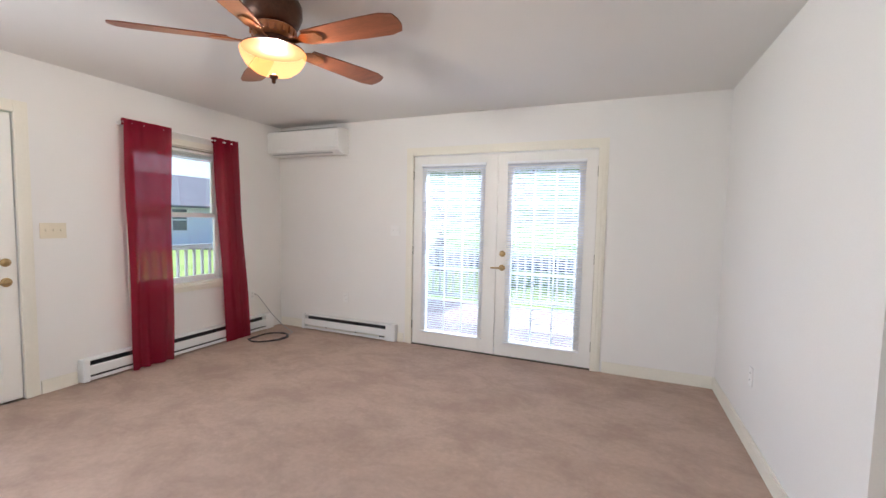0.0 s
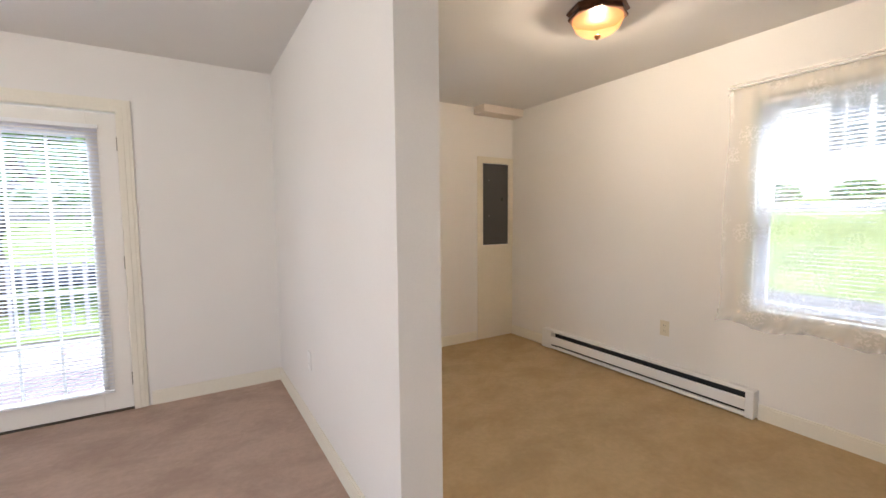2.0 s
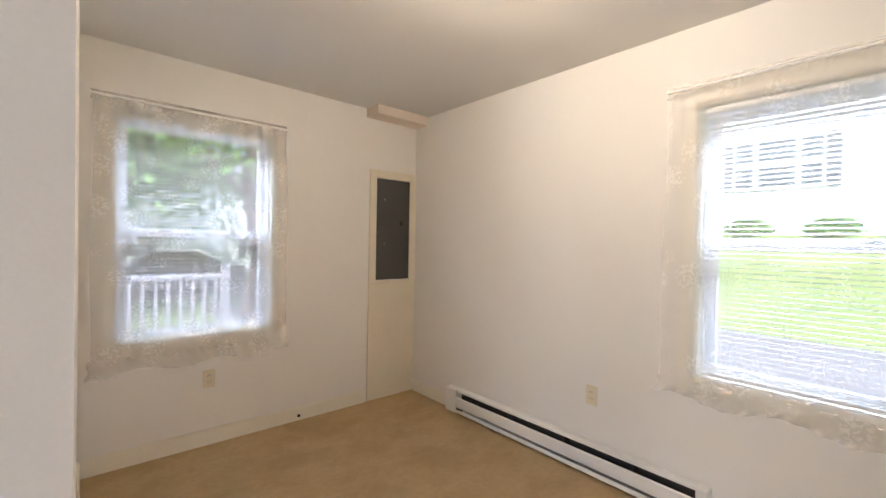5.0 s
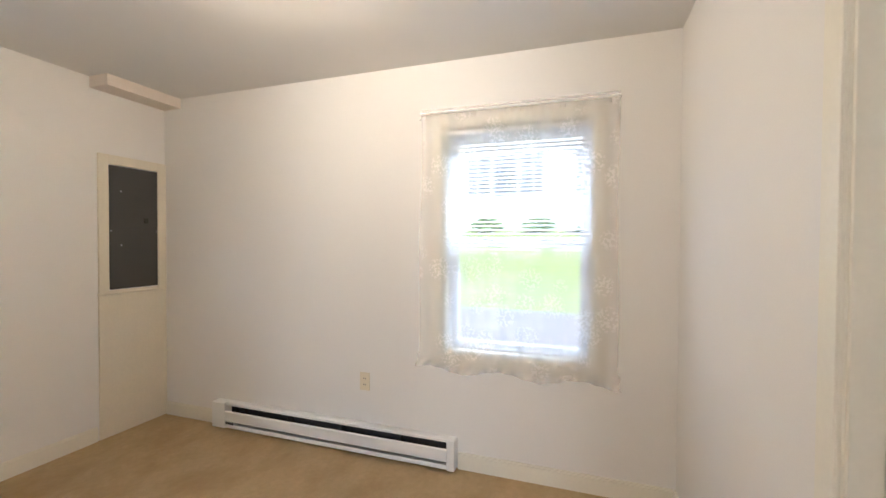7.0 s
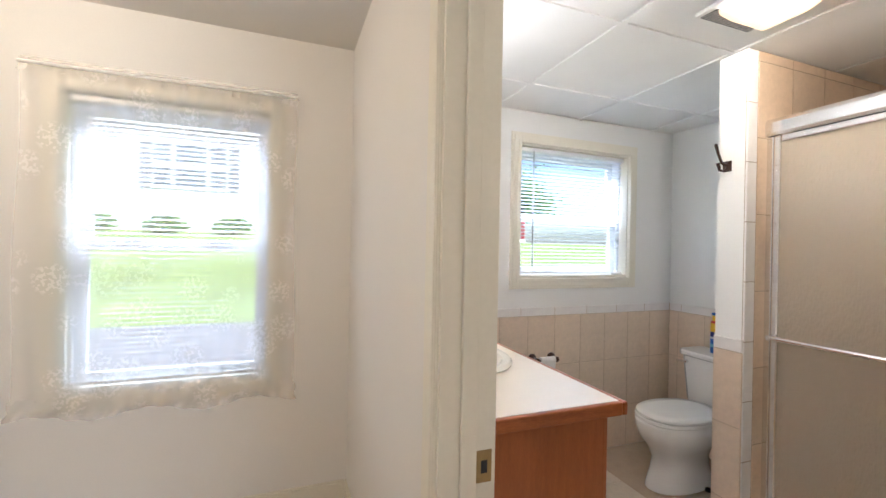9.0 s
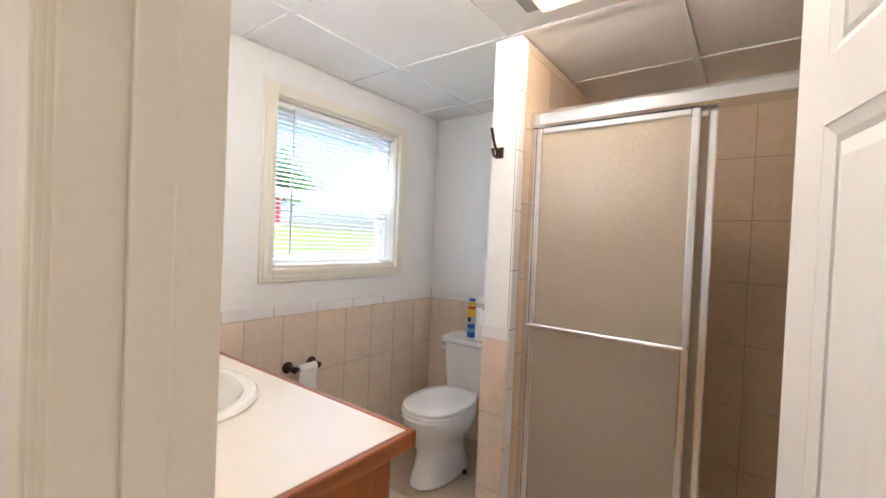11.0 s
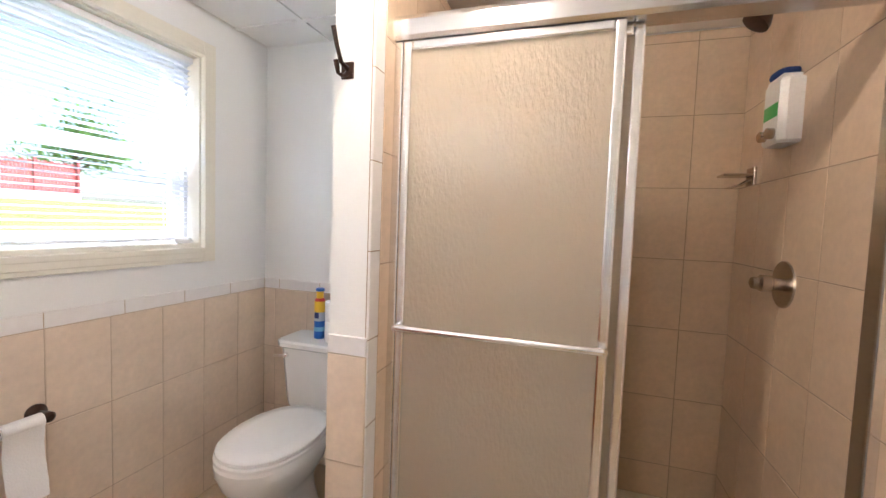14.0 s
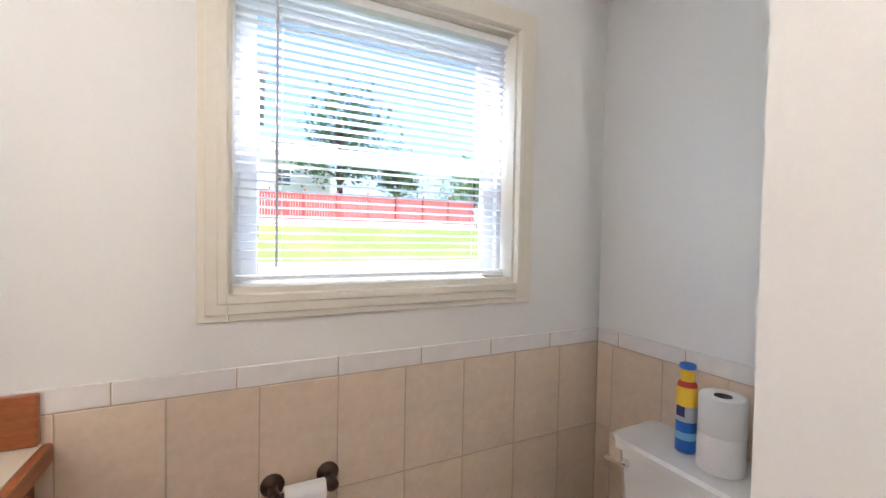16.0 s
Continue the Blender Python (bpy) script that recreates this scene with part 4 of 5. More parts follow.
sheer("y", YN, -1, 1.04, 2.10, 0.56, 2.15, "white lace sheer curtain over the north window", 11)
sheer("x", XE, -1, 0.77, 1.87, 0.60, 2.15, "white lace sheer curtain over the east window", 21)

# ---- bathroom fixtures ----
van = thing("vanity_cabinet", (2.67, 0.05, 0), "red oak bathroom vanity cabinet with a plain end panel", "cabinet")
for nm, *b in (("end_panel", 2.085, 2.103, -0.195, DY0 - 0.002, 0.09, 0.852), ("end_panel", XE - 0.03, XE - 0.012, -0.195, DY0 - 0.002, 0.09, 0.852), ("bottom_panel", 2.103, XE - 0.03, -0.195, DY0 - 0.002, 0.09, 0.108), ("back_panel", 2.103, XE - 0.03, DY0 - 0.012, DY0 - 0.002, 0.108, 0.852)):
    part(nm, slab(*b), OAKPANEL, van)
part("plinth", slab(2.09, XE - 0.012, -0.13, DY0 - 0.002, 0.0, 0.09), mat("dark_plinth", (0.08, 0.04, 0.02), 0.6), van)
part("face_frame", frame_bars(bmesh.new(), "y", -0.213, -0.195, 2.085, XE - 0.012, 0.09, 0.852, 0.045), OAKPANEL, van)
for a, b in ((2.14, 2.66), (2.70, 3.23)):
    bm = slab(a, b, -0.231, -0.2135, 0.14, 0.80, bevel=0.004)
    dr_ = part("cabinet_door", bm, OAKPANEL, van)
    part("door_frame", frame_bars(bmesh.new(), "y", -0.237, -0.2312, a + 0.004, b - 0.004, 0.144, 0.796, 0.055), OAKPANEL, dr_)
top = thing("worktop", (2.67, 0.05, 0.852), "cream laminate vanity top with red oak edging", "worktop")
SX, SY, SRX, SRY = 2.695, 0.085, 0.25, 0.205
bm = bmesh.new()
x0, x1, y0, y1 = 2.05, XE - 0.012, -0.225, DY0 - 0.002
ring = oval(SX, SY, 0.885, SRX, SRY, 40)
outer = []
for x, y, z in ring:
    dx, dy = x - SX, y - SY
    k = min((x1 - SX) / dx if dx > 1e-6 else 9, (x0 - SX) / dx if dx < -1e-6 else 9, (y1 - SY) / dy if dy > 1e-6 else 9, (y0 - SY) / dy if dy < -1e-6 else 9)
    outer.append((SX + dx * k, SY + dy * k, z))
for cx, cy in ((x0, y0), (x0, y1), (x1, y0), (x1, y1)):
    i = min(range(40), key=lambda q: (outer[q][0] - cx) ** 2 + (outer[q][1] - cy) ** 2)
    outer[i] = (cx, cy, 0.885)
vi, vo = [bm.verts.new(p) for p in ring], [bm.verts.new(p) for p in outer]
vi2, vo2 = [bm.verts.new((p[0], p[1], 0.855)) for p in ring], [bm.verts.new((p[0], p[1], 0.855)) for p in outer]
for i in range(40):
    j = (i + 1) % 40
    bm.faces.new((vo[i], vo[j], vi[j], vi[i]))
    bm.faces.new((vi2[i], vi2[j], vo2[j], vo2[i]))
    bm.faces.new((vi[i], vi[j], vi2[j], vi2[i]))
    bm.faces.new((vo2[i], vo2[j], vo[j], vo[i]))
part("laminate_sheet", bm, LAMINATE, top)
part("front_edge", slab(2.03, XE - 0.012, -0.245, -0.2255, 0.842, 0.886, bevel=0.005), OAK, top, "rounded red oak edge")
part("side_edge", slab(2.03, 2.0495, -0.2255, DY0 - 0.012, 0.842, 0.886, bevel=0.005, m=None), mat("red_oak_along", (0.34, 0.105, 0.032), 0.4, var=0.35, scale=5, fine=45, stretch=(12, 1.2, 12), bump=0.05), top, "rounded red oak edge")
part("side_splash", slab(XE - 0.032, XE - 0.0125, -0.225, DY0 - 0.03, 0.8875, 1.0, bevel=0.004), mat("red_oak_splash", (0.36, 0.11, 0.034), 0.4, var=0.35, scale=5, fine=45, stretch=(12, 1.2, 12), bump=0.05), top, "red oak side splash")
part("back_splash", slab(2.05, XE - 0.034, DY0 - 0.024, DY0 - 0.003, 0.8875, 1.0, bevel=0.004), OAK, top, "red oak back splash")
sink = thing("sink", (SX, SY, 0.885), "oval bone-white drop-in sink with a rolled rim", "sink")
rings = [oval(SX, SY, z, SRX + a, SRY + a, 48) for a, z in ((0.028, 0.8865), (0.030, 0.893), (0.022, 0.903), (0.006, 0.906), (-0.012, 0.900), (-0.028, 0.875), (-0.05, 0.82), (-0.09, 0.765), (-0.15, 0.745), (-0.175, 0.742))]
part("basin", loft(bmesh.new(), rings, False), CREAMCHINA, sink, "", True)
part("drain", lathe(bmesh.new(), [(0.028, 0.741), (0.03, 0.745), (0.012, 0.747)], (SX, SY, 0), seg=20), CHROME, sink, "chrome drain", True)
part("overflow_hole", slab(SX + 0.198, SX + 0.206, SY - 0.055, SY - 0.04, 0.845, 0.865, bevel=0.003), DARK, sink)

# toilet
TX = 2.80
toi = thing("toilet", (TX, -1.45, 0), "white two-piece toilet with closed lid, beside stub wall", "toilet")
rings = []
for z, rx, y0, y1 in ((0.0, 0.115, -1.66, -1.19), (0.03, 0.112, -1.655, -1.195), (0.10, 0.10, -1.63, -1.22), (0.17, 0.098, -1.62, -1.235), (0.23, 0.125, -1.63, -1.21), (0.29, 0.165, -1.65, -1.165), (0.345, 0.182, -1.66, -1.145), (0.385, 0.184, -1.66, -1.14), (0.395, 0.178, -1.655, -1.147)):
    rings.append(oval(TX, (y0 + y1) / 2, z, rx, (y1 - y0) / 2, 36, 2.25))
part("bowl", loft(bmesh.new(), rings), CHINA, toi, "", True)
part("seat", loft(bmesh.new(), [oval(TX, -1.395, z, 0.187 + a, 0.255 + a, 40, 2.2) for a, z in ((-0.008, 0.3955), (0.0, 0.400), (0.0, 0.412), (-0.006, 0.417))]), CHINA, toi, "", True)
part("lid", loft(bmesh.new(), [oval(TX, -1.40, z, 0.184 + a, 0.253 + a, 40, 2.2) for a, z in ((-0.008, 0.4195), (0.0, 0.424), (0.0, 0.434), (-0.008, 0.441), (-0.06, 0.444))]), CHINA, toi, "closed white lid", True)
for s in (-1, 1):
    part("lid_hinge", slab(TX + s * 0.075 - 0.02, TX + s * 0.075 + 0.02, -1.665, -1.64, 0.396, 0.43, bevel=0.006), CHINA, toi)
    part("bolt_cap", lathe(bmesh.new(), [(0.016, 0.0), (0.015, 0.014), (0.006, 0.022)], (TX + s * 0.125, -1.50, 0.0), seg=14), BLACK if s < 0 else CHINA, toi)
sec = lambda hw, y0, y1, z: [(TX - hw + 0.02, y0, z), (TX + hw - 0.02, y0, z), (TX + hw, y0 + 0.02, z), (TX + hw, y1 - 0.035, z), (TX + hw - 0.04, y1, z), (TX - hw + 0.04, y1, z), (TX - hw, y1 - 0.035, z), (TX - hw, y0 + 0.02, z)]
part("tank", loft(bmesh.new(), [sec(0.185, -1.875, -1.69, 0.385), sec(0.195, -1.878, -1.683, 0.42), sec(0.218, -1.880, -1.672, 0.68), sec(0.219, -1.880, -1.672, 0.70)]), CHINA, toi, "", True)
part("tank_lid", loft(bmesh.new(), [sec(0.222, -1.882, -1.666, 0.701), sec(0.232, -1.884, -1.655, 0.708), sec(0.232, -1.884, -1.655, 0.728), sec(0.224, -1.882, -1.663, 0.738)]), CHINA, toi, "", True)
bm = lathe(bmesh.new(), [(0.014, 0.0), (0.012, 0.02), (0.006, 0.024)], (TX + 0.165, -1.675, 0.665), "y", 14)
tube(bm, [(TX + 0.165, -1.655, 0.665), (TX + 0.225, -1.652, 0.66)], [0.007, 0.006], 8)
part("flush_lever", bm, CHROME, toi, "chrome flush lever", True)

TANK = 0.739
can = thing("spray_can", (2.848, -1.775, TANK), "blue and yellow spray can on the toilet tank", "spray can")
C = (2.848, -1.775, TANK)
part("can_body", lathe(bmesh.new(), [(0.026, 0.0), (0.0275, 0.004), (0.0275, 0.09)], C, seg=24), BLUE, can, "", True)
part("label_band", lathe(bmesh.new(), [(0.0278, 0.038), (0.0278, 0.060)], C, seg=24, cap=False), LBLUE, can)
part("label_band", lathe(bmesh.new(), [(0.0277, 0.0905), (0.0277, 0.135)], C, seg=24, cap=False), mat("silver_print", (0.55, 0.60, 0.66), 0.35, 0.3), can)
part("label_mark", slab(C[0] - 0.012, C[0] + 0.012, C[1] + 0.0255, C[1] + 0.0285, TANK + 0.105, TANK + 0.135, bevel=0.001), mat("navy_print", (0.02, 0.03, 0.16), 0.4), can)
part("can_top", lathe(bmesh.new(), [(0.0275, 0.135), (0.0275, 0.188), (0.022, 0.196)], C, seg=24), YELLOW, can, "", True)
part("collar", lathe(bmesh.new(), [(0.0265, 0.189), (0.024, 0.200), (0.019, 0.205)], C, seg=24), REDP, can, "", True)
part("cap_stem", lathe(bmesh.new(), [(0.018, 0.2045), (0.018, 0.235), (0.021, 0.24)], C, seg=20), YELLOW, can, "", True)
part("cap", lathe(bmesh.new(), [(0.021, 0.2405), (0.023, 0.246), (0.021, 0.254), (0.012, 0.257)], C, seg=20), BLUE, can, "blue spray cap", True)


def roll(at, label, axis="z", r=0.056, h=0.10):
    t = thing("toilet_roll", at, label, "toilet paper", "toilet rolls")
    bm = lathe(bmesh.new(), [(0.021, 0.002), (r - 0.003, 0.0), (r, 0.004), (r, h - 0.004), (r - 0.003, h), (0.021, h - 0.002)], at, axis, 32, cap=False)
    part("paper", bm, PAPER, t, "", True)
    part("tube", lathe(bmesh.new(), [(0.0212, 0.001), (0.0212, h - 0.001)], at, axis, 20, cap=False), CARD, t, "cardboard core")
    return t


roll((2.745, -1.765, TANK), "white toilet roll standing on the toilet tank")
roll((2.742, -1.762, TANK + 0.1005), "white toilet roll stacked on another roll")

# paper holder on the tiled wall, with a nearly used roll
HX, HZ = XE - 0.012, 0.675
hold = thing("paper_holder", (HX, -0.765, HZ), "oil-rubbed bronze paper holder with two posts", "paper holder")
for y in (-0.69, -0.835):
    post = part("post", lathe(bmesh.new(), [(0.030, 0.0), (0.031, -0.006), (0.022, -0.013), (0.013, -0.022), (0.012, -0.05), (0.017, -0.058), (0.017, -0.072), (0.010, -0.078)], (HX, y, HZ), "x", 24), BRONZE, hold, "", True)
part("spindle", tube(bmesh.new(), [(HX - 0.065, -0.70, HZ), (HX - 0.065, -0.825, HZ)], 0.008, 12), BRONZE, hold)
pr = thing("toilet_roll", (HX - 0.065, -0.765, HZ), "nearly used toilet roll hanging with a loose sheet", "toilet paper", "toilet rolls")
part("paper", lathe(bmesh.new(), [(0.010, -0.052), (0.021, -0.052), (0.022, -0.048), (0.022, 0.048), (0.021, 0.052), (0.010, 0.052)], (HX - 0.065, -0.765, HZ), "y", 24, cap=False), PAPER, pr, "", True)
bm = bmesh.new()
rows = [[bm.verts.new((HX - 0.087 + 0.010 * math.sin(k * 0.5) + 0.0015 * (k % 2), -0.817 + 0.104 * i / 6, HZ - 0.024 * k)) for i in range(7)] for k in range(11)]
for a, b in zip(rows, rows[1:]):
    for i in range(6):
        bm.faces.new((a[i], a[i + 1], b[i + 1], b[i]))
part("loose_sheet", bm, PAPER, pr, "", True)

tis = thing("crumpled_tissue", (XE + 0.01, -1.40, 1.212), "small crumpled white tissue on the window sill", "tissue")
rr = random.Random(8)
part("paper", loft(bmesh.new(), [[(XE + 0.012 + 0.022 * k * math.cos(a) * rr.uniform(0.7, 1.2), -1.40 + 0.05 * k * math.sin(a) * rr.uniform(0.7, 1.2), 1.2125 + z) for a in (i * 0.6283 for i in range(10))] for k, z in ((0.8, 0.0), (1.0, 0.008), (0.8, 0.017), (0.3, 0.022))]), PAPER, tis)

# robe hook on the stub wall
HK = Vector((2.275, STUBY, 1.765))
hook = thing("robe_hook", HK, "dark bronze double robe hook on the stub wall", "hook")
part("back_plate", slab(HK.x - 0.02, HK.x + 0.02, STUBY, STUBY + 0.006, HK.z - 0.024, HK.z + 0.024, bevel=0.003), BRONZE, hook)
part("upper_hook", tube(bmesh.new(), [HK + Vector(p) for p in ((0, 0.005, 0.005), (0.002, 0.035, 0.012), (0.004, 0.055, 0.05), (0.006, 0.07, 0.095))], [0.007, 0.006, 0.006, 0.007]), BRONZE, hook, "", True)
part("lower_hook", tube(bmesh.new(), [HK + Vector(p) for p in ((0, 0.005, -0.008), (0.002, 0.022, -0.022), (0.004, 0.045, -0.02), (0.006, 0.055, 0.012))], [0.007, 0.006, 0.006, 0.008]), BRONZE, hook, "", True)

# fan light in the bathroom ceiling
fl = thing("bath_fan_light", VENT, "square white bathroom fan with a lit frosted lens", "ceiling light")
part("grille", slab(VENT.x - 0.165, VENT.x + 0.165, VENT.y - 0.15, VENT.y + 0.15, HB - 0.016, HB, bevel=0.006), WHITEP, fl)
for i in range(9):
    for s in (-1, 1):
        x = VENT.x + s * (0.095 + i * 0.0075)
        part("grille_slot", slab(x - 0.0018, x + 0.0018, VENT.y - 0.13, VENT.y + 0.13, HB - 0.0175, HB - 0.0162), DARK, fl)
sq = lambda h, z: [(VENT.x - h * 0.85, VENT.y - h, z), (VENT.x + h * 0.85, VENT.y - h, z), (VENT.x + h * 0.85, VENT.y + h, z), (VENT.x - h * 0.85, VENT.y + h, z)]
part("lens", loft(bmesh.new(), [sq(0.115, HB - 0.0185), sq(0.112, HB - 0.035), sq(0.085, HB - 0.062), sq(0.04, HB - 0.068)]), FROST, fl, "glowing frosted lens", True)

# globe bulb of the vanity light
BULB = see_through("frosted_globe", (1.0, 0.96, 0.9), 0.6, glow=0.6)
vl = thing("vanity_light", (2.12, DY0, 1.86), "small frosted globe bulb on a wall bar", "wall light")
part("bar", slab(2.02, 3.1, DY0 - 0.03, DY0, 1.80, 1.88, bevel=0.006), CHROME, vl)
for x in (2.14, 2.42, 2.70, 2.98):
    part("globe_bulb", lathe(bmesh.new(), [(0.012, -0.03), (0.018, -0.045), (0.040, -0.075), (0.046, -0.10), (0.036, -0.13), (0.012, -0.145)], (x, DY0, 1.84), "y", 20), BULB, vl, "frosted globe bulb", True)

# ---- shower ----
sh = thing("shower_door", (1.56, -1.19, 0.08), "sliding shower door with obscure glass and aluminium frame", "shower door")
SXL, SXR = STUB0 - 0.012, PX1 + 0.012
part("header_rail", loft(bmesh.new(), [[(x, -1.19 + p, z) for p, z in ((-0.035, 1.888), (0.035, 1.888), (0.042, 1.90), (0.042, 1.945), (0.03, 1.962), (-0.03, 1.962), (-0.042, 1.945), (-0.042, 1.90))] for x in (SXR, SXL)]), CHROME, sh)
part("sill_track", slab(SXR, SXL, -1.225, -1.155, 0.10, 0.14, bevel=0.006), CHROME, sh)
for a, b in ((SXL - 0.028, SXL), (SXR, SXR + 0.028)):
    jm = part("wall_jamb", slab(a, b, -1.22, -1.16, 0.14, 1.888, bevel=0.005), CHROME, sh)
for nm, x0, x1, y in (("front_panel", 1.535, SXL - 0.03, -1.168), ("rear_panel", 1.485, SXL - 0.075, -1.208)):
    bm = frame_bars(bmesh.new(), "y", y - 0.013, y + 0.013, x0, x1, 0.145, 1.885, 0.028, 0.006)
    pan = part(nm, bm, CHROME, sh)
    part("obscure_glass", slab(x0 + 0.026, x1 - 0.026, y - 0.003, y + 0.003, 0.171, 1.859), OBSCURE, pan, "pebbled obscure glass")
bm = bmesh.new()
for dy in (0.040,):
    tube(bm, [(1.548, -1.168 + dy, 1.018), (2.145, -1.168 + dy, 1.018)], 0.011, 12)
for x in (1.548, 2.145):
    tube(bm, [(x, -1.156, 1.018), (x, -1.168 + 0.046, 1.018)], 0.012, 12)
part("towel_bar", bm, CHROME, sh, "aluminium towel bar", True)
base = thing("shower_pan", (1.56, -1.65, 0), "almond shower pan with a raised threshold", "shower pan")
part("floor_pan", slab(PX1, STUB0, SHOWER_Y, -1.13, -0.005, 0.045), PAN, base)
part("threshold", slab(PX1 + 0.012, STUB0 - 0.012, -1.25, -1.125, 0.0455, 0.099, bevel=0.008), PAN, base)
part("shower_drain", lathe(bmesh.new(), [(0.045, 0.0455), (0.043, 0.048), (0.01, 0.048)], (1.5, -1.7, 0), seg=20), CHROME, base)

WX = PX1 + 0.012
vlv = thing("shower_valve", (WX, -1.68, 1.175), "brushed nickel shower valve with round plate and knob", "shower valve")
part("escutcheon", lathe(bmesh.new(), [(0.082, 0.0), (0.080, 0.006), (0.045, 0.011), (0.032, 0.014)], (WX, -1.68, 1.175), "x", 36), NICKEL, vlv, "", True)
part("knob", lathe(bmesh.new(), [(0.022, 0.014), (0.022, 0.035), (0.028, 0.04), (0.030, 0.07), (0.022, 0.078), (0.020, 0.095), (0.010, 0.10)], (WX, -1.68, 1.175), "x", 24), NICKEL, vlv, "", True)
soap = thing("soap_dispenser", (WX, -1.715, 1.665), "white wall soap dispenser with a green label", "soap dispenser")
part("body", loft(bmesh.new(), [[(WX + p * k, -1.715 + (y + 1.715) * k, z) for y, p in ((-1.785, 0.0), (-1.785, 0.045), (-1.772, 0.066), (-1.658, 0.066), (-1.645, 0.045), (-1.645, 0.0))] for z, k in ((1.655, 0.9), (1.664, 1.0), (1.860, 1.0), (1.870, 0.94))]), SOAPW, soap)
part("label", slab(WX + 0.0662, WX + 0.0672, -1.768, -1.662, 1.745, 1.792), GREENP, soap, "green printed label")
part("cap", slab(WX + 0.005, WX + 0.060, -1.775, -1.655, 1.8705, 1.884, bevel=0.004), SOAPW, soap)
for y in (-1.745, -1.685):
    part("push_button", lathe(bmesh.new(), [(0.018, 0.064), (0.019, 0.086), (0.012, 0.09)], (WX, y, 1.690), "x", 18), NICKEL, soap, "", True)
sponge = thing("blue_scrubber", (WX + 0.035, -1.715, 1.885), "blue scrubber lying on the soap dispenser", "scrubber")
bm = bmesh.new()
loft(bm, [oval(WX + 0.034, -1.715, 1.885 + z, a * 0.034, a * 0.062, 18, 3) for a, z in ((0.9, 0), (1.0, 0.008), (0.95, 0.018), (0.6, 0.024))])
part("pad", bm, mat("blue_scrub_fibre", (0.02, 0.06, 0.22), 0.95, var=0.4, fine=150, bump=0.6), sponge)
dish = thing("soap_dish", (WX, -2.02, 1.59), "brushed nickel soap dish with a lower ring", "soap dish")
part("mount", slab(WX, WX + 0.012, -2.06, -1.98, 1.545, 1.62, bevel=0.003), NICKEL, dish)
part("tray", slab(WX + 0.012, WX + 0.12, -2.065, -1.975, 1.582, 1.592, bevel=0.004), NICKEL, dish)
part("ring", tube(bmesh.new(), [(WX + 0.012, -2.05, 1.57), (WX + 0.05, -2.05, 1.545), (WX + 0.09, -2.02, 1.535), (WX + 0.05, -1.99, 1.545), (WX + 0.012, -1.99, 1.57)], 0.004, 8), NICKEL, dish, "", True)
head = thing("wall_shower", (WX, -1.66, 2.13), "dark nickel shower head on a bent arm", "shower head")
part("wall_flange", lathe(bmesh.new(), [(0.032, 0.0), (0.030, 0.006), (0.014, 0.014)], (WX, -1.66, 2.16), "x", 20), NICKEL, head, "", True)
part("arm", tube(bmesh.new(), [(WX, -1.66, 2.16), (WX + 0.05, -1.66, 2.17), (WX + 0.09, -1.66, 2.15), (WX + 0.115, -1.66, 2.105)], 0.010, 10), NICKEL, head, "", True)
bm = lathe(bmesh.new(), [(0.012, 0.03), (0.02, 0.02), (0.042, -0.025), (0.044, -0.04), (0.03, -0.042)], (0, 0, 0), "z", 24)
bmesh.ops.transform(bm, matrix=pose(WX + 0.128, -1.66, 2.085, 0, -35, 0), verts=bm.verts)
part("rose", bm, BRONZE, head, "", True)

# ---- outdoors ----


def hill(x, y):
    e = 0.0
    if x > 13:
        steep = min(1, max(0, (y + 2) / 3))
        t = min(1, (x - 13) / (14 - 6 * steep))
        e = 2.6 * t * t * (3 - 2 * t) * (1 if y < 9 else max(0.55, 1 - (y - 9) * 0.05))
    return -0.65 + e + 0.05 * noise.noise(Vector((x * 0.2, y * 0.2, 0)))


bm = bmesh.new()
g = [-900, -300, -120, -60, -40] + [i * 2.0 for i in range(-15, 31)] + [66, 80, 120, 300, 900]
h_ = [-900, -300, -120, -60, -40] + [i * 2.0 for i in range(-15, 31)] + [66, 80, 120, 300, 900]
vs = [[bm.verts.new((x, y, hill(x, y))) for y in h_] for x in g]
for i in range(len(g) - 1):
    for j in range(len(h_) - 1):
        bm.faces.new((vs[i][j], vs[i + 1][j], vs[i + 1][j + 1], vs[i][j + 1]))
tagged(part("ground", bm, GRASS, None, "", True), "sunlit green lawn rising gently away from the house", "lawn", kind="structure")
tagged(part("pavement", slab(3.6, 12.6, 0.0, 14.0, -0.72, -0.57), PAVE), "worn grey asphalt drive beside the house", "pavement", kind="structure")
tagged(part("road", slab(-60, 60, 17, 23, -0.72, -0.56), mat("asphalt", (0.055, 0.055, 0.06), 0.9, var=0.15, fine=40)), "dark asphalt road beyond the lawn", "road", kind="structure")

deck = thing("deck", (-0.3, 5.4, -0.15), "weathered grey-purple board deck outside the french doors", "deck", kind="structure")
me = None
for i in range(46):
    if me is None:
        b = slab(-0.064, 0.064, -1.35, 1.35, -0.03, 0.0)
        me = bpy.data.meshes.new("deck_board")
        bmesh.ops.recalc_face_normals(b, faces=b.faces)
        b.to_mesh(me)
        b.free()
        me.materials.append(DECK)
    ob = new("deck_board", me)
    ob.parent = deck
    ob.location = (-3.7 + i * 0.134 + 0.3, 0.2, 0.07)
part("joist", slab(-3.9, 2.5, 4.3, 6.9, -0.6, -0.115), BARK, deck)
rail = thing("deck_railing", (-0.7, 6.85, -0.08), "white deck railing with square balusters, greyed as if in shade", "railing")
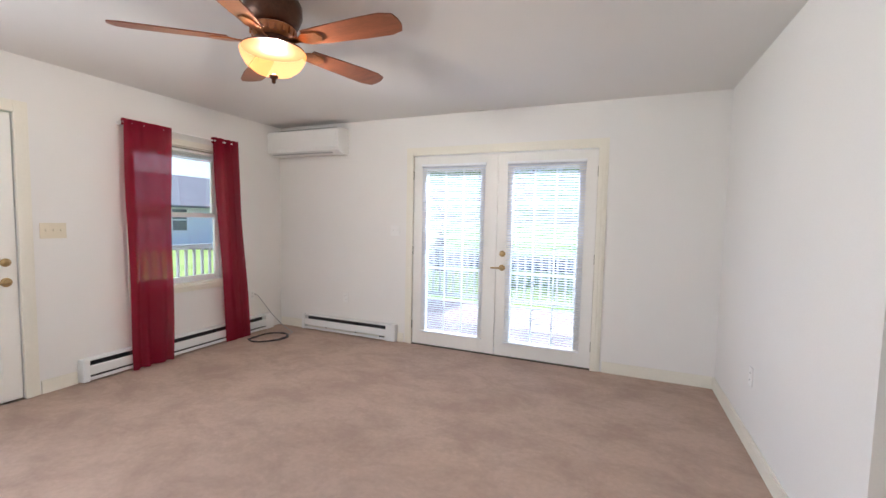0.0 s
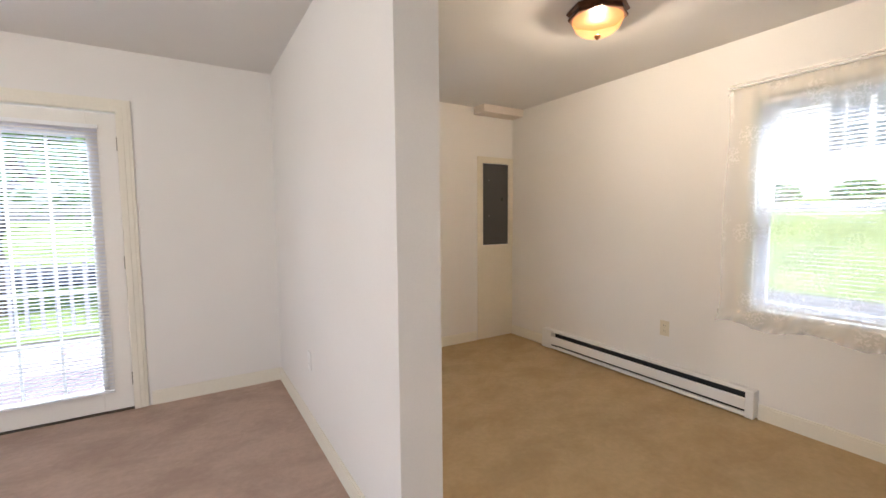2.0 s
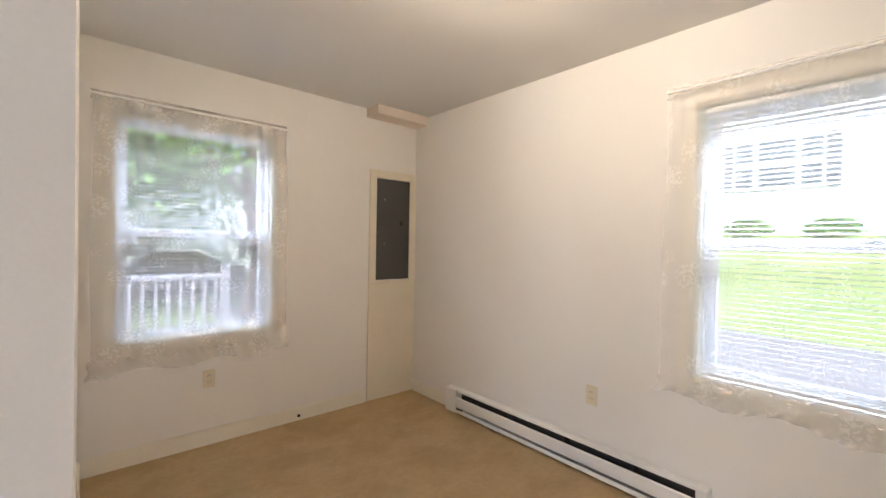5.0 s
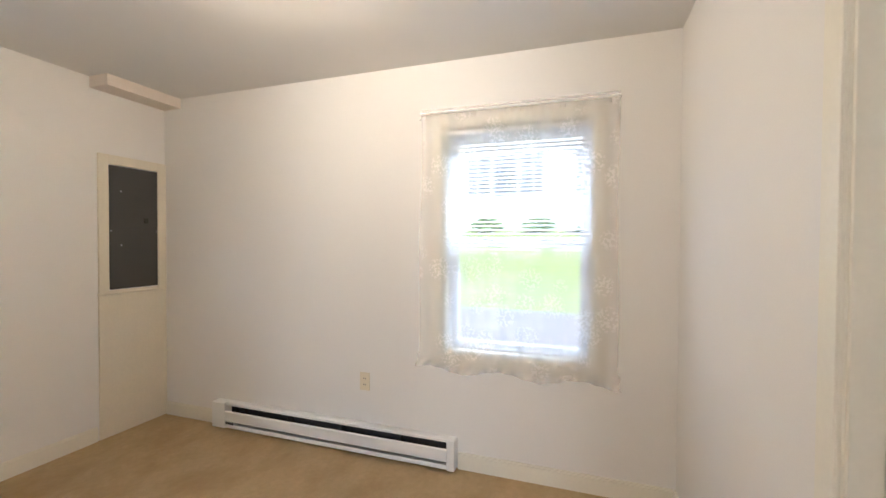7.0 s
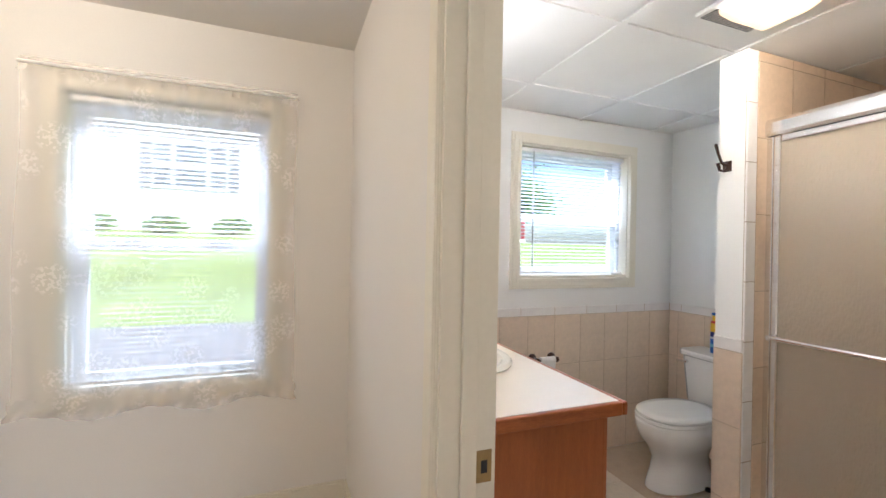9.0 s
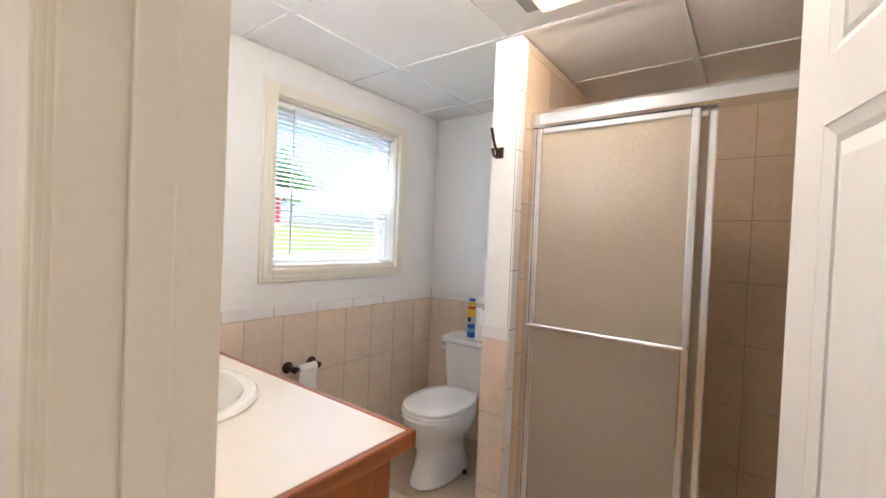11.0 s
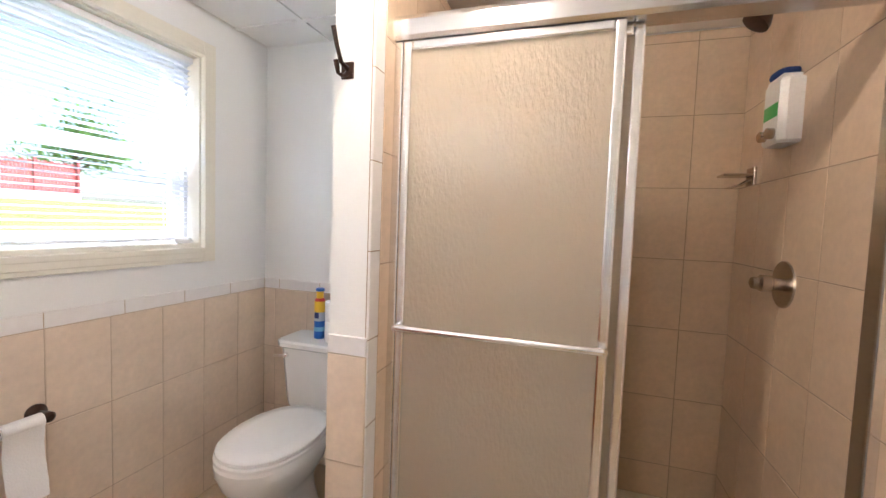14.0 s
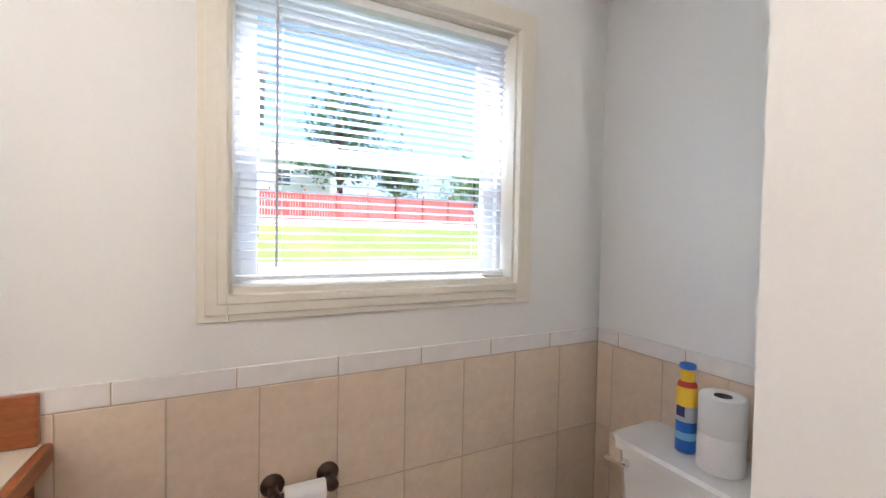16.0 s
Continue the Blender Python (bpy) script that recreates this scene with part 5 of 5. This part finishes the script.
# white rail paint darkened to grey-blue: the porch shade is in the colour
RP = mat("shaded_white_rail_paint", (0.30, 0.30, 0.33), 0.6, var=0.05)
for x in (-3.8, -1.75, 0.3, 2.4):
    part("post", slab(x - 0.05, x + 0.05, 6.80, 6.90, -0.08, 1.02 if abs(x) > 2 else 2.6, bevel=0.006), RP, rail)
for a, b in ((-3.75, -1.8), (-1.7, 0.25), (0.35, 2.35)):
    part("top_rail", slab(a, b, 6.82, 6.88, 0.84, 0.90, bevel=0.008), RP, rail)
    part("bottom_rail", slab(a, b, 6.83, 6.87, 0.02, 0.07, bevel=0.006), RP, rail)
    n = int((b - a) / 0.125)
    for i in range(n):
        x = a + (b - a) * (i + 0.5) / n
        part("baluster", slab(x - 0.017, x + 0.017, 6.833, 6.867, 0.07, 0.84), RP, rail)
porch = thing("porch_railing", (-6.2, 3.0, -0.65), "white porch railing beyond the west window", "railing")
for y in (0.5, 3.0, 5.5):
    part("post", slab(-6.25, -6.15, y - 0.05, y + 0.05, -0.66, 0.95, bevel=0.006), RP, porch)
part("top_rail", slab(-6.24, -6.16, 0.55, 5.45, 0.82, 0.9, bevel=0.008), RP, porch)
for i in range(36):
    y = 0.65 + i * 0.135
    part("baluster", slab(-6.217, -6.183, y - 0.017, y + 0.017, 0.0, 0.82), RP, porch)
part("bottom_rail", slab(-6.23, -6.17, 0.55, 5.45, -0.06, 0.0, bevel=0.006), RP, porch)


pf = thing("porch_floor", (-5.2, 3.0, -0.1), "tan wooden porch floor of narrow boards", "porch floor", kind="structure")
TANW = mat("tan_porch_wood", (0.50, 0.39, 0.26), 0.7, var=0.18, scale=4, fine=30, stretch=(8, 1, 1), bump=0.08, piece=0.3)
for i in range(16):
    part("porch_board", slab(-6.3 + i * 0.137, -6.3 + i * 0.137 + 0.131, 0.0, 6.0, -0.10, -0.065), TANW, pf)
part("joist", slab(-6.28, XW - 0.21, 0.02, 5.98, -0.66, -0.102), BARK, pf)
# unseen slab added over the porch to keep sun off the west window
tagged(part("porch_sun_block", slab(-6.5, XW - 0.25, -0.5, 6.5, 2.62, 2.75), SIDING), "white flat slab added above the west porch, out of view, as sun block", "porch roof", kind="structure")


def house(at, rz, w, d, h, wins, label, wallmat=SIDING, shutters=True):
    """A house whose front faces its local -y."""
    t = thing("house", (0, 0, 0), label, "house", "houses around")
    bm = bmesh.new()
    box(bm, -w / 2, w / 2, 0, d, -1.0, h)
    n = int((h + 0.2) / 0.16)
    for i in range(n):
        z = 0.0 + i * 0.16
        box(bm, -w / 2 - 0.012, w / 2 + 0.012, -0.015, 0.0, z, z + 0.145)
    part("siding_wall", bm, wallmat, t)
    bm = bmesh.new()
    loft(bm, [[(x, -0.4, h - 0.05), (x, d / 2, h + d * 0.28), (x, d + 0.4, h - 0.05), (x, d + 0.4, h + 0.08), (x, d / 2, h + d * 0.28 + 0.14), (x, -0.4, h + 0.08)] for x in (-w / 2 - 0.35, w / 2 + 0.35)])
    part("roof", bm, ROOF, t)
    part("foundation", slab(-w / 2 - 0.02, w / 2 + 0.02, -0.03, 0.0, -1.0, -0.02), PAVE, t)
    for x, z, ww, hh, *sides in wins:
        bm = frame_bars(bmesh.new(), "y", -0.06, -0.016, x - ww / 2, x + ww / 2, z, z + hh, 0.07)
        box(bm, x - ww / 2 + 0.07, x + ww / 2 - 0.07, -0.05, -0.02, z + hh / 2 - 0.03, z + hh / 2 + 0.03)
        wdw = part("window", bm, SIDING, t)
        part("pane", slab(x - ww / 2 + 0.07, x + ww / 2 - 0.07, -0.03, -0.018, z + 0.07, z + hh - 0.07), mat("dark_pane", (0.10, 0.12, 0.14), 0.15), wdw)
        if shutters:
            for s in sides or (-1, 1):
                if s == 0:
                    continue
                part("shutter", slab(x + s * (ww / 2 + 0.24) - 0.2, x + s * (ww / 2 + 0.24) + 0.2, -0.05, -0.016, z, z + hh, bevel=0.01), SHUT, t)
    t.matrix_world = pose(*at, 0, 0, rz)
    return t


house((21.5, 5.5, 1.9), -90 - 2, 14, 8, 6.0, [(-4.5, 1.8, 1.1, 2.0), (-0.23, 1.8, 0.75, 2.0, -1), (0.82, 1.8, 1.3, 2.0, 0), (1.87, 1.8, 0.75, 2.0, 1), (5.2, 1.8, 1.1, 2.0)], "white sided house with dark shutters on the lawn's rise")
house((42, -2.5, 1.9), -90 - 8, 12, 7, 6.2, [(-3, 0.9, 1.2, 1.5), (2, 0.9, 1.2, 1.5), (-3, 3.7, 1.2, 1.5), (2, 3.7, 1.2, 1.5)], "white two-storey house with a grey roof far away", shutters=False)
house((-26, 18, -0.6), 90, 12, 8, 2.5, [(-3, 0.9, 1.1, 1.5), (0, 0.9, 1.1, 1.5), (3, 0.9, 1.1, 1.5)], "white sided neighbouring house seen through west window", shutters=False)
house((6, 27, -0.6), 4, 11, 8, 5.0, [(-3, 0.9, 1.1, 1.5), (3, 0.9, 1.1, 1.5)], "white sided house across the road behind trees", shutters=True)

fence = thing("red_fence", (32, -9, 1.2), "red painted board fence with posts on the rise", "fence")
for i in range(9):
    y = -18 + i * 2.2
    part("post", slab(31.4, 31.52, y - 0.06, y + 0.06, 1.0, 4.4, bevel=0.01), REDW, fence)
for i in range(100):
    y = -17.9 + i * 0.174
    part("board", slab(31.53, 31.56, y - 0.07, y + 0.07, 1.9, 4.15 + 0.06 * (i % 2)), REDW, fence)
for z in (2.1, 4.0):
    part("rail", slab(31.5, 31.529, -18, -0.4, z - 0.05, z + 0.05), REDW, fence)
skirt = part("low_wall", slab(31.2, 31.38, -18, -0.3, 0.9, 2.3, bevel=0.02), SIDING)
tagged(skirt, "low whitewashed wall at the foot of the fence", "wall")


def tree(at, height, spread, seed, material, label, leaves=2600, size=0.16, low=0.3):
    r = random.Random(seed)
    t = thing("tree", at, label, "tree", "trees around")
    A = Vector(at)
    bm = bmesh.new()
    tube(bm, [A + Vector((0.1 * math.sin(k), 0.1 * math.cos(2 * k), height * 0.75 * k / 6)) for k in range(7)], [height * 0.028 * (1 - k / 8) for k in range(7)], 8)
    tips = []
    for i in range(16):
        z = height * r.uniform(low, 0.7)
        a = r.uniform(0, 6.28)
        s = spread * r.uniform(0.45, 0.95) * (1.1 - 0.6 * z / height)
        e = A + Vector((s * math.cos(a), s * math.sin(a), z + height * r.uniform(0.05, 0.25)))
        tube(bm, [A + Vector((0, 0, z)), (A + Vector((0, 0, z))).lerp(e, 0.5) + Vector((0, 0, 0.15)), e], [height * 0.012, height * 0.007, height * 0.003], 6)
        tips += [e, (A + Vector((0, 0, z))).lerp(e, 0.65)]
    tips.append(A + Vector((0, 0, height * 0.92)))
    part("trunk", bm, BARK, t, "", True)
    v, f = [], []
    for i in range(leaves):
        c = r.choice(tips)
        q = c + Vector((r.gauss(0, 1), r.gauss(0, 1), r.gauss(0, 0.8))) * spread * 0.2 - A
        n = Vector((r.gauss(0, 1), r.gauss(0, 1), r.gauss(0.6, 1))).normalized()
        u = n.orthogonal().normalized()
        w = n.cross(u)
        s = size * r.uniform(0.6, 1.5)
        k = len(v)
        v += [q + u * s, q + w * s * 0.5 + n * s * 0.15, q - u * s, q - w * s * 0.5 + n * s * 0.15]
        f.append((k, k + 1, k + 2, k + 3))
    me = bpy.data.meshes.new("crown")
    me.from_pydata(v, [], f)
    me.materials.append(material)
    ob = new("crown", me)
    ob.parent = t
    return t


tree((-3.2, 12.5, -0.65), 7.5, 3.4, 1, LEAF, "leafy green tree beyond the deck")
tree((0.8, 14.0, -0.65), 8.0, 3.8, 2, LEAF, "broad leafy tree beyond the deck railing")
tree((4.2, 12.0, -0.65), 7.5, 3.6, 3, LEAF, "leafy tree near the drive")
tree((-6.5, 15.0, -0.65), 8.5, 4.0, 4, LEAF, "tall leafy tree behind the deck")
tree((2.0, 25.0, -0.65), 10.0, 5.0, 5, LEAF, "large leafy tree across the road")
tree((38, -8.6, 1.9), 12.5, 4.2, 6, PINE, "dark green tree behind the red fence", 2200, 0.22)
tree((37, -13.5, 1.9), 8.0, 2.2, 7, PINE, "small dark green tree beside the far house", 2000, 0.16)
tree((45, -26, 1.9), 9.0, 4.5, 8, LEAF, "leafy tree far behind the fence", 2200, 0.22)
tree((34, 14, 1.0), 8.0, 4.0, 9, LEAF, "leafy tree beside the white house", 2200, 0.2)


def shrub(at, r0, seed):
    r = random.Random(seed)
    t = thing("shrub", at, "low clipped green shrub in front of the house", "shrub", "shrubs")
    A = Vector(at)
    bm = bmesh.new()
    for i in range(5):
        a = i * 1.26
        tube(bm, [A, A + Vector((0.4 * r0 * math.cos(a), 0.4 * r0 * math.sin(a), r0 * 0.7))], [0.03, 0.01], 5)
    part("stem", bm, BARK, t)
    v, f = [], []
    for i in range(900):
        d = Vector((r.gauss(0, 1), r.gauss(0, 1), r.gauss(0, 1))).normalized() * r0 * r.uniform(0.6, 1.05)
        q = Vector((d.x * 1.3, d.y * 1.3, abs(d.z) * 0.95 + 0.05))
        n = Vector((r.gauss(0, 1), r.gauss(0, 1), r.gauss(0.6, 1))).normalized()
        u = n.orthogonal().normalized()
        w = n.cross(u)
        k = len(v)
        v += [q + u * 0.09, q + w * 0.05, q - u * 0.09, q - w * 0.05]
        f.append((k, k + 1, k + 2, k + 3))
    me = bpy.data.meshes.new("foliage")
    me.from_pydata(v, [], f)
    me.materials.append(LEAF)
    ob = new("foliage", me)
    ob.parent = t


for i in range(5):
    shrub((20.4, 0.5 + i * 2.4, hill(20.4, 0.5 + i * 2.4)), 0.6, 40 + i)

# parked car on the road
car = thing("parked_car", (3.5, 18.5, -0.56), "dark parked car on the road beyond the deck", "car")
prof = [(-2.2, 0.35), (-2.25, 0.7), (-2.1, 0.85), (-1.3, 0.95), (-0.7, 1.42), (0.7, 1.45), (1.5, 0.98), (2.15, 0.9), (2.25, 0.6), (2.2, 0.35)]
part("body", loft(bmesh.new(), [[(3.5 + x, y, -0.56 + z) for x, z in prof] for y in (17.7, 19.3)]), CARP, car)
bm = bmesh.new()
loft(bm, [[(3.5 + x, y, -0.56 + z) for x, z in ((-1.15, 0.98), (-0.65, 1.36), (0.62, 1.38), (1.3, 1.0))] for y in (17.69, 19.31)])
part("side_glass", bm, mat("car_glass", (0.02, 0.025, 0.03), 0.08), car)
for x in (-1.35, 1.4):
    for y in (17.72, 19.12):
        wh = part("wheel", lathe(bmesh.new(), [(0.2, 0.0), (0.32, 0.01), (0.33, 0.1), (0.32, 0.17), (0.2, 0.18)], (3.5 + x, y, -0.23), "y", 24), BLACK, car, "", True)
        part("rim", lathe(bmesh.new(), [(0.19, -0.004), (0.1, 0.01)], (3.5 + x, y, -0.23), "y", 16), CHROME, wh)

# ---- tiles, laid last ----


def tile_mesh(w, h, t=0.008, g=0.003):
    """A tile in the local xz plane, proud towards -y, with a chamfered face."""
    key = (round(w, 4), round(h, 4))
    if key not in MESHES:
        bm = bmesh.new()
        a, b = w / 2 - g / 2, h / 2 - g / 2
        loft(bm, [[(-p, y, -q), (p, y, -q), (p, y, q), (-p, y, q)] for p, q, y in ((a, b, 0), (a, b, -t + 0.0015), (a - 0.0018, b - 0.0018, -t))])
        bmesh.ops.recalc_face_normals(bm, faces=bm.faces)
        me = bpy.data.meshes.new("tile")
        bm.to_mesh(me)
        bm.free()
        MESHES[key] = me
    return MESHES[key]


def lay(parent, face, u0, u1, z0, z1, us, zs, material, turn, grout=GROUT, name="tile", proud=0.004):
    """Tiles on an upright face between joint lines us, zs. face maps (u, z) to a place; turn is the yaw of the tiles."""
    def cut(lo, hi, js):
        js = [j for j in js if lo + 0.012 < j < hi - 0.012]
        e = [lo, *js, hi]
        return list(zip(e, e[1:]))
    for a, b in cut(u0, u1, us):
        for c, d in cut(z0, z1, zs):
            src = tile_mesh(b - a, d - c)
            key = (src.name, material.name)
            if key not in MESHES:
                me = src.copy()
                me.materials.append(material)
                MESHES[key] = me
            ob = new(name, MESHES[key])
            ob.parent = parent
            ob.matrix_world = Matrix.Translation(face((a + b) / 2, (c + d) / 2)) @ Matrix.Rotation(radians(turn), 4, "Z")


def backing(parent, x0, x1, y0, y1, z0, z1, material=GROUT):
    part("grout", slab(x0, x1, y0, y1, z0, z1), material, parent)


grid = lambda a, s, n0=-20, n1=20: [a + s * i for i in range(n0, n1)]
ZW = [0.287, 0.62]
ZS = grid(1.213, 0.3345)
# east wall wainscot
backing(WEAST, XE - 0.0105, XE, NICHE_Y, DY0, 0, 1.0, LGROUT)
fe = lambda u, z: (XE - 0.004, u, z)
lay(WEAST, fe, NICHE_Y + 0.011, DY0, 0, 0.947, grid(-1.07, 0.2065), ZW, TILE, -90)
lay(WEAST, fe, NICHE_Y + 0.011, DY0, 0.947, 1.004, grid(-0.604, 0.259), [], RAILT, -90, name="border_tile")
# wall behind the toilet
backing(WBACK, STUB1, XE - 0.0105, NICHE_Y, NICHE_Y + 0.0105, 0, 1.0, LGROUT)
fb = lambda u, z: (u, NICHE_Y + 0.004, z)
lay(WBACK, fb, STUB1, XE - 0.012, 0, 0.947, grid(XE - 0.085, 0.2065), ZW, TILE, 180)
lay(WBACK, fb, STUB1, XE - 0.012, 0.947, 1.004, grid(XE - 0.11, 0.259), [], RAILT, 180, name="border_tile")
# stub wall: end face, low tile and border
backing(WSTUB, STUB0, STUB1 - 0.001, STUBY, STUBY + 0.0105, 0, 1.0, LGROUT)
fs = lambda u, z: (u, STUBY + 0.004, z)
lay(WSTUB, fs, STUB0 - 0.010, STUB1, 0, 0.947, [], ZW, TILE, 180)
lay(WSTUB, fs, STUB0 - 0.010, STUB1, 0.947, 1.004, [], [], RAILT, 180, name="border_tile")
# stub wall: shower side
backing(WSTUB, STUB0 - 0.0105, STUB0, SHOWER_Y + 0.0105, STUBY, 0, HB)
fw = lambda u, z: (STUB0 - 0.004, u, z)
lay(WSTUB, fw, SHOWER_Y + 0.011, -1.10, 0.045, HB, grid(-1.10, 0.235), ZS, STILE, -90)
lay(WSTUB, fw, -1.10, STUBY + 0.0035, 0.0, HB, [], grid(0.995, 0.259), RAILT, -90, name="border_tile")
# shower back wall
backing(WSHOWER, PX1, STUB0, SHOWER_Y, SHOWER_Y + 0.0105, 0, HB)
fk = lambda u, z: (u, SHOWER_Y + 0.004, z)
lay(WSHOWER, fk, PX1 + 0.011, STUB0 - 0.011, 0.045, HB, grid(1.141, 0.2345), ZS, STILE, 180)
# valve wall
backing(WWEST, PX1, PX1 + 0.0105, SHOWER_Y + 0.0105, -1.042, 0, HB)
backing(WWEST, PX1, PX1 + 0.0105, -1.042, DY0, 0, 1.0, LGROUT)
fv = lambda u, z: (PX1 + 0.004, u, z)
lay(WWEST, fv, SHOWER_Y + 0.004, -1.10, 0.045, HB, grid(SHOWER_Y + 0.235, 0.235), ZS, STILE, 90)
lay(WWEST, fv, -1.10, -1.04, 0.947, HB, [], grid(1.004, 0.259), RAILT, 90, name="border_tile")
lay(WWEST, fv, -1.04, DY0, 0.947, 1.004, grid(-1.04, 0.259), [], RAILT, 90, name="border_tile")
lay(WWEST, fv, -1.10, DY0, 0.0, 0.947, grid(-1.10, 0.2065), ZW, TILE, 90)
# bathroom floor
for i in range(8):
    for j in range(5):
        x, y = 0.93 + 0.333 * i + 0.16, -1.10 + 0.333 * j + 0.16
        if x > XE - 0.1 or y > DY0 + 0.02:
            continue
        src = tile_mesh(0.333, 0.333, g=0.006)
        key = ("floor", FTILE.name)
        if key not in MESHES:
            me = src.copy()
            me.materials.append(FTILE)
            MESHES[key] = me
        ob = new("floor_tile", MESHES[key])
        ob.parent = FLOORB
        ob.matrix_world = Matrix.Translation((x, y, -0.008)) @ Matrix.Rotation(radians(-90), 4, "X")
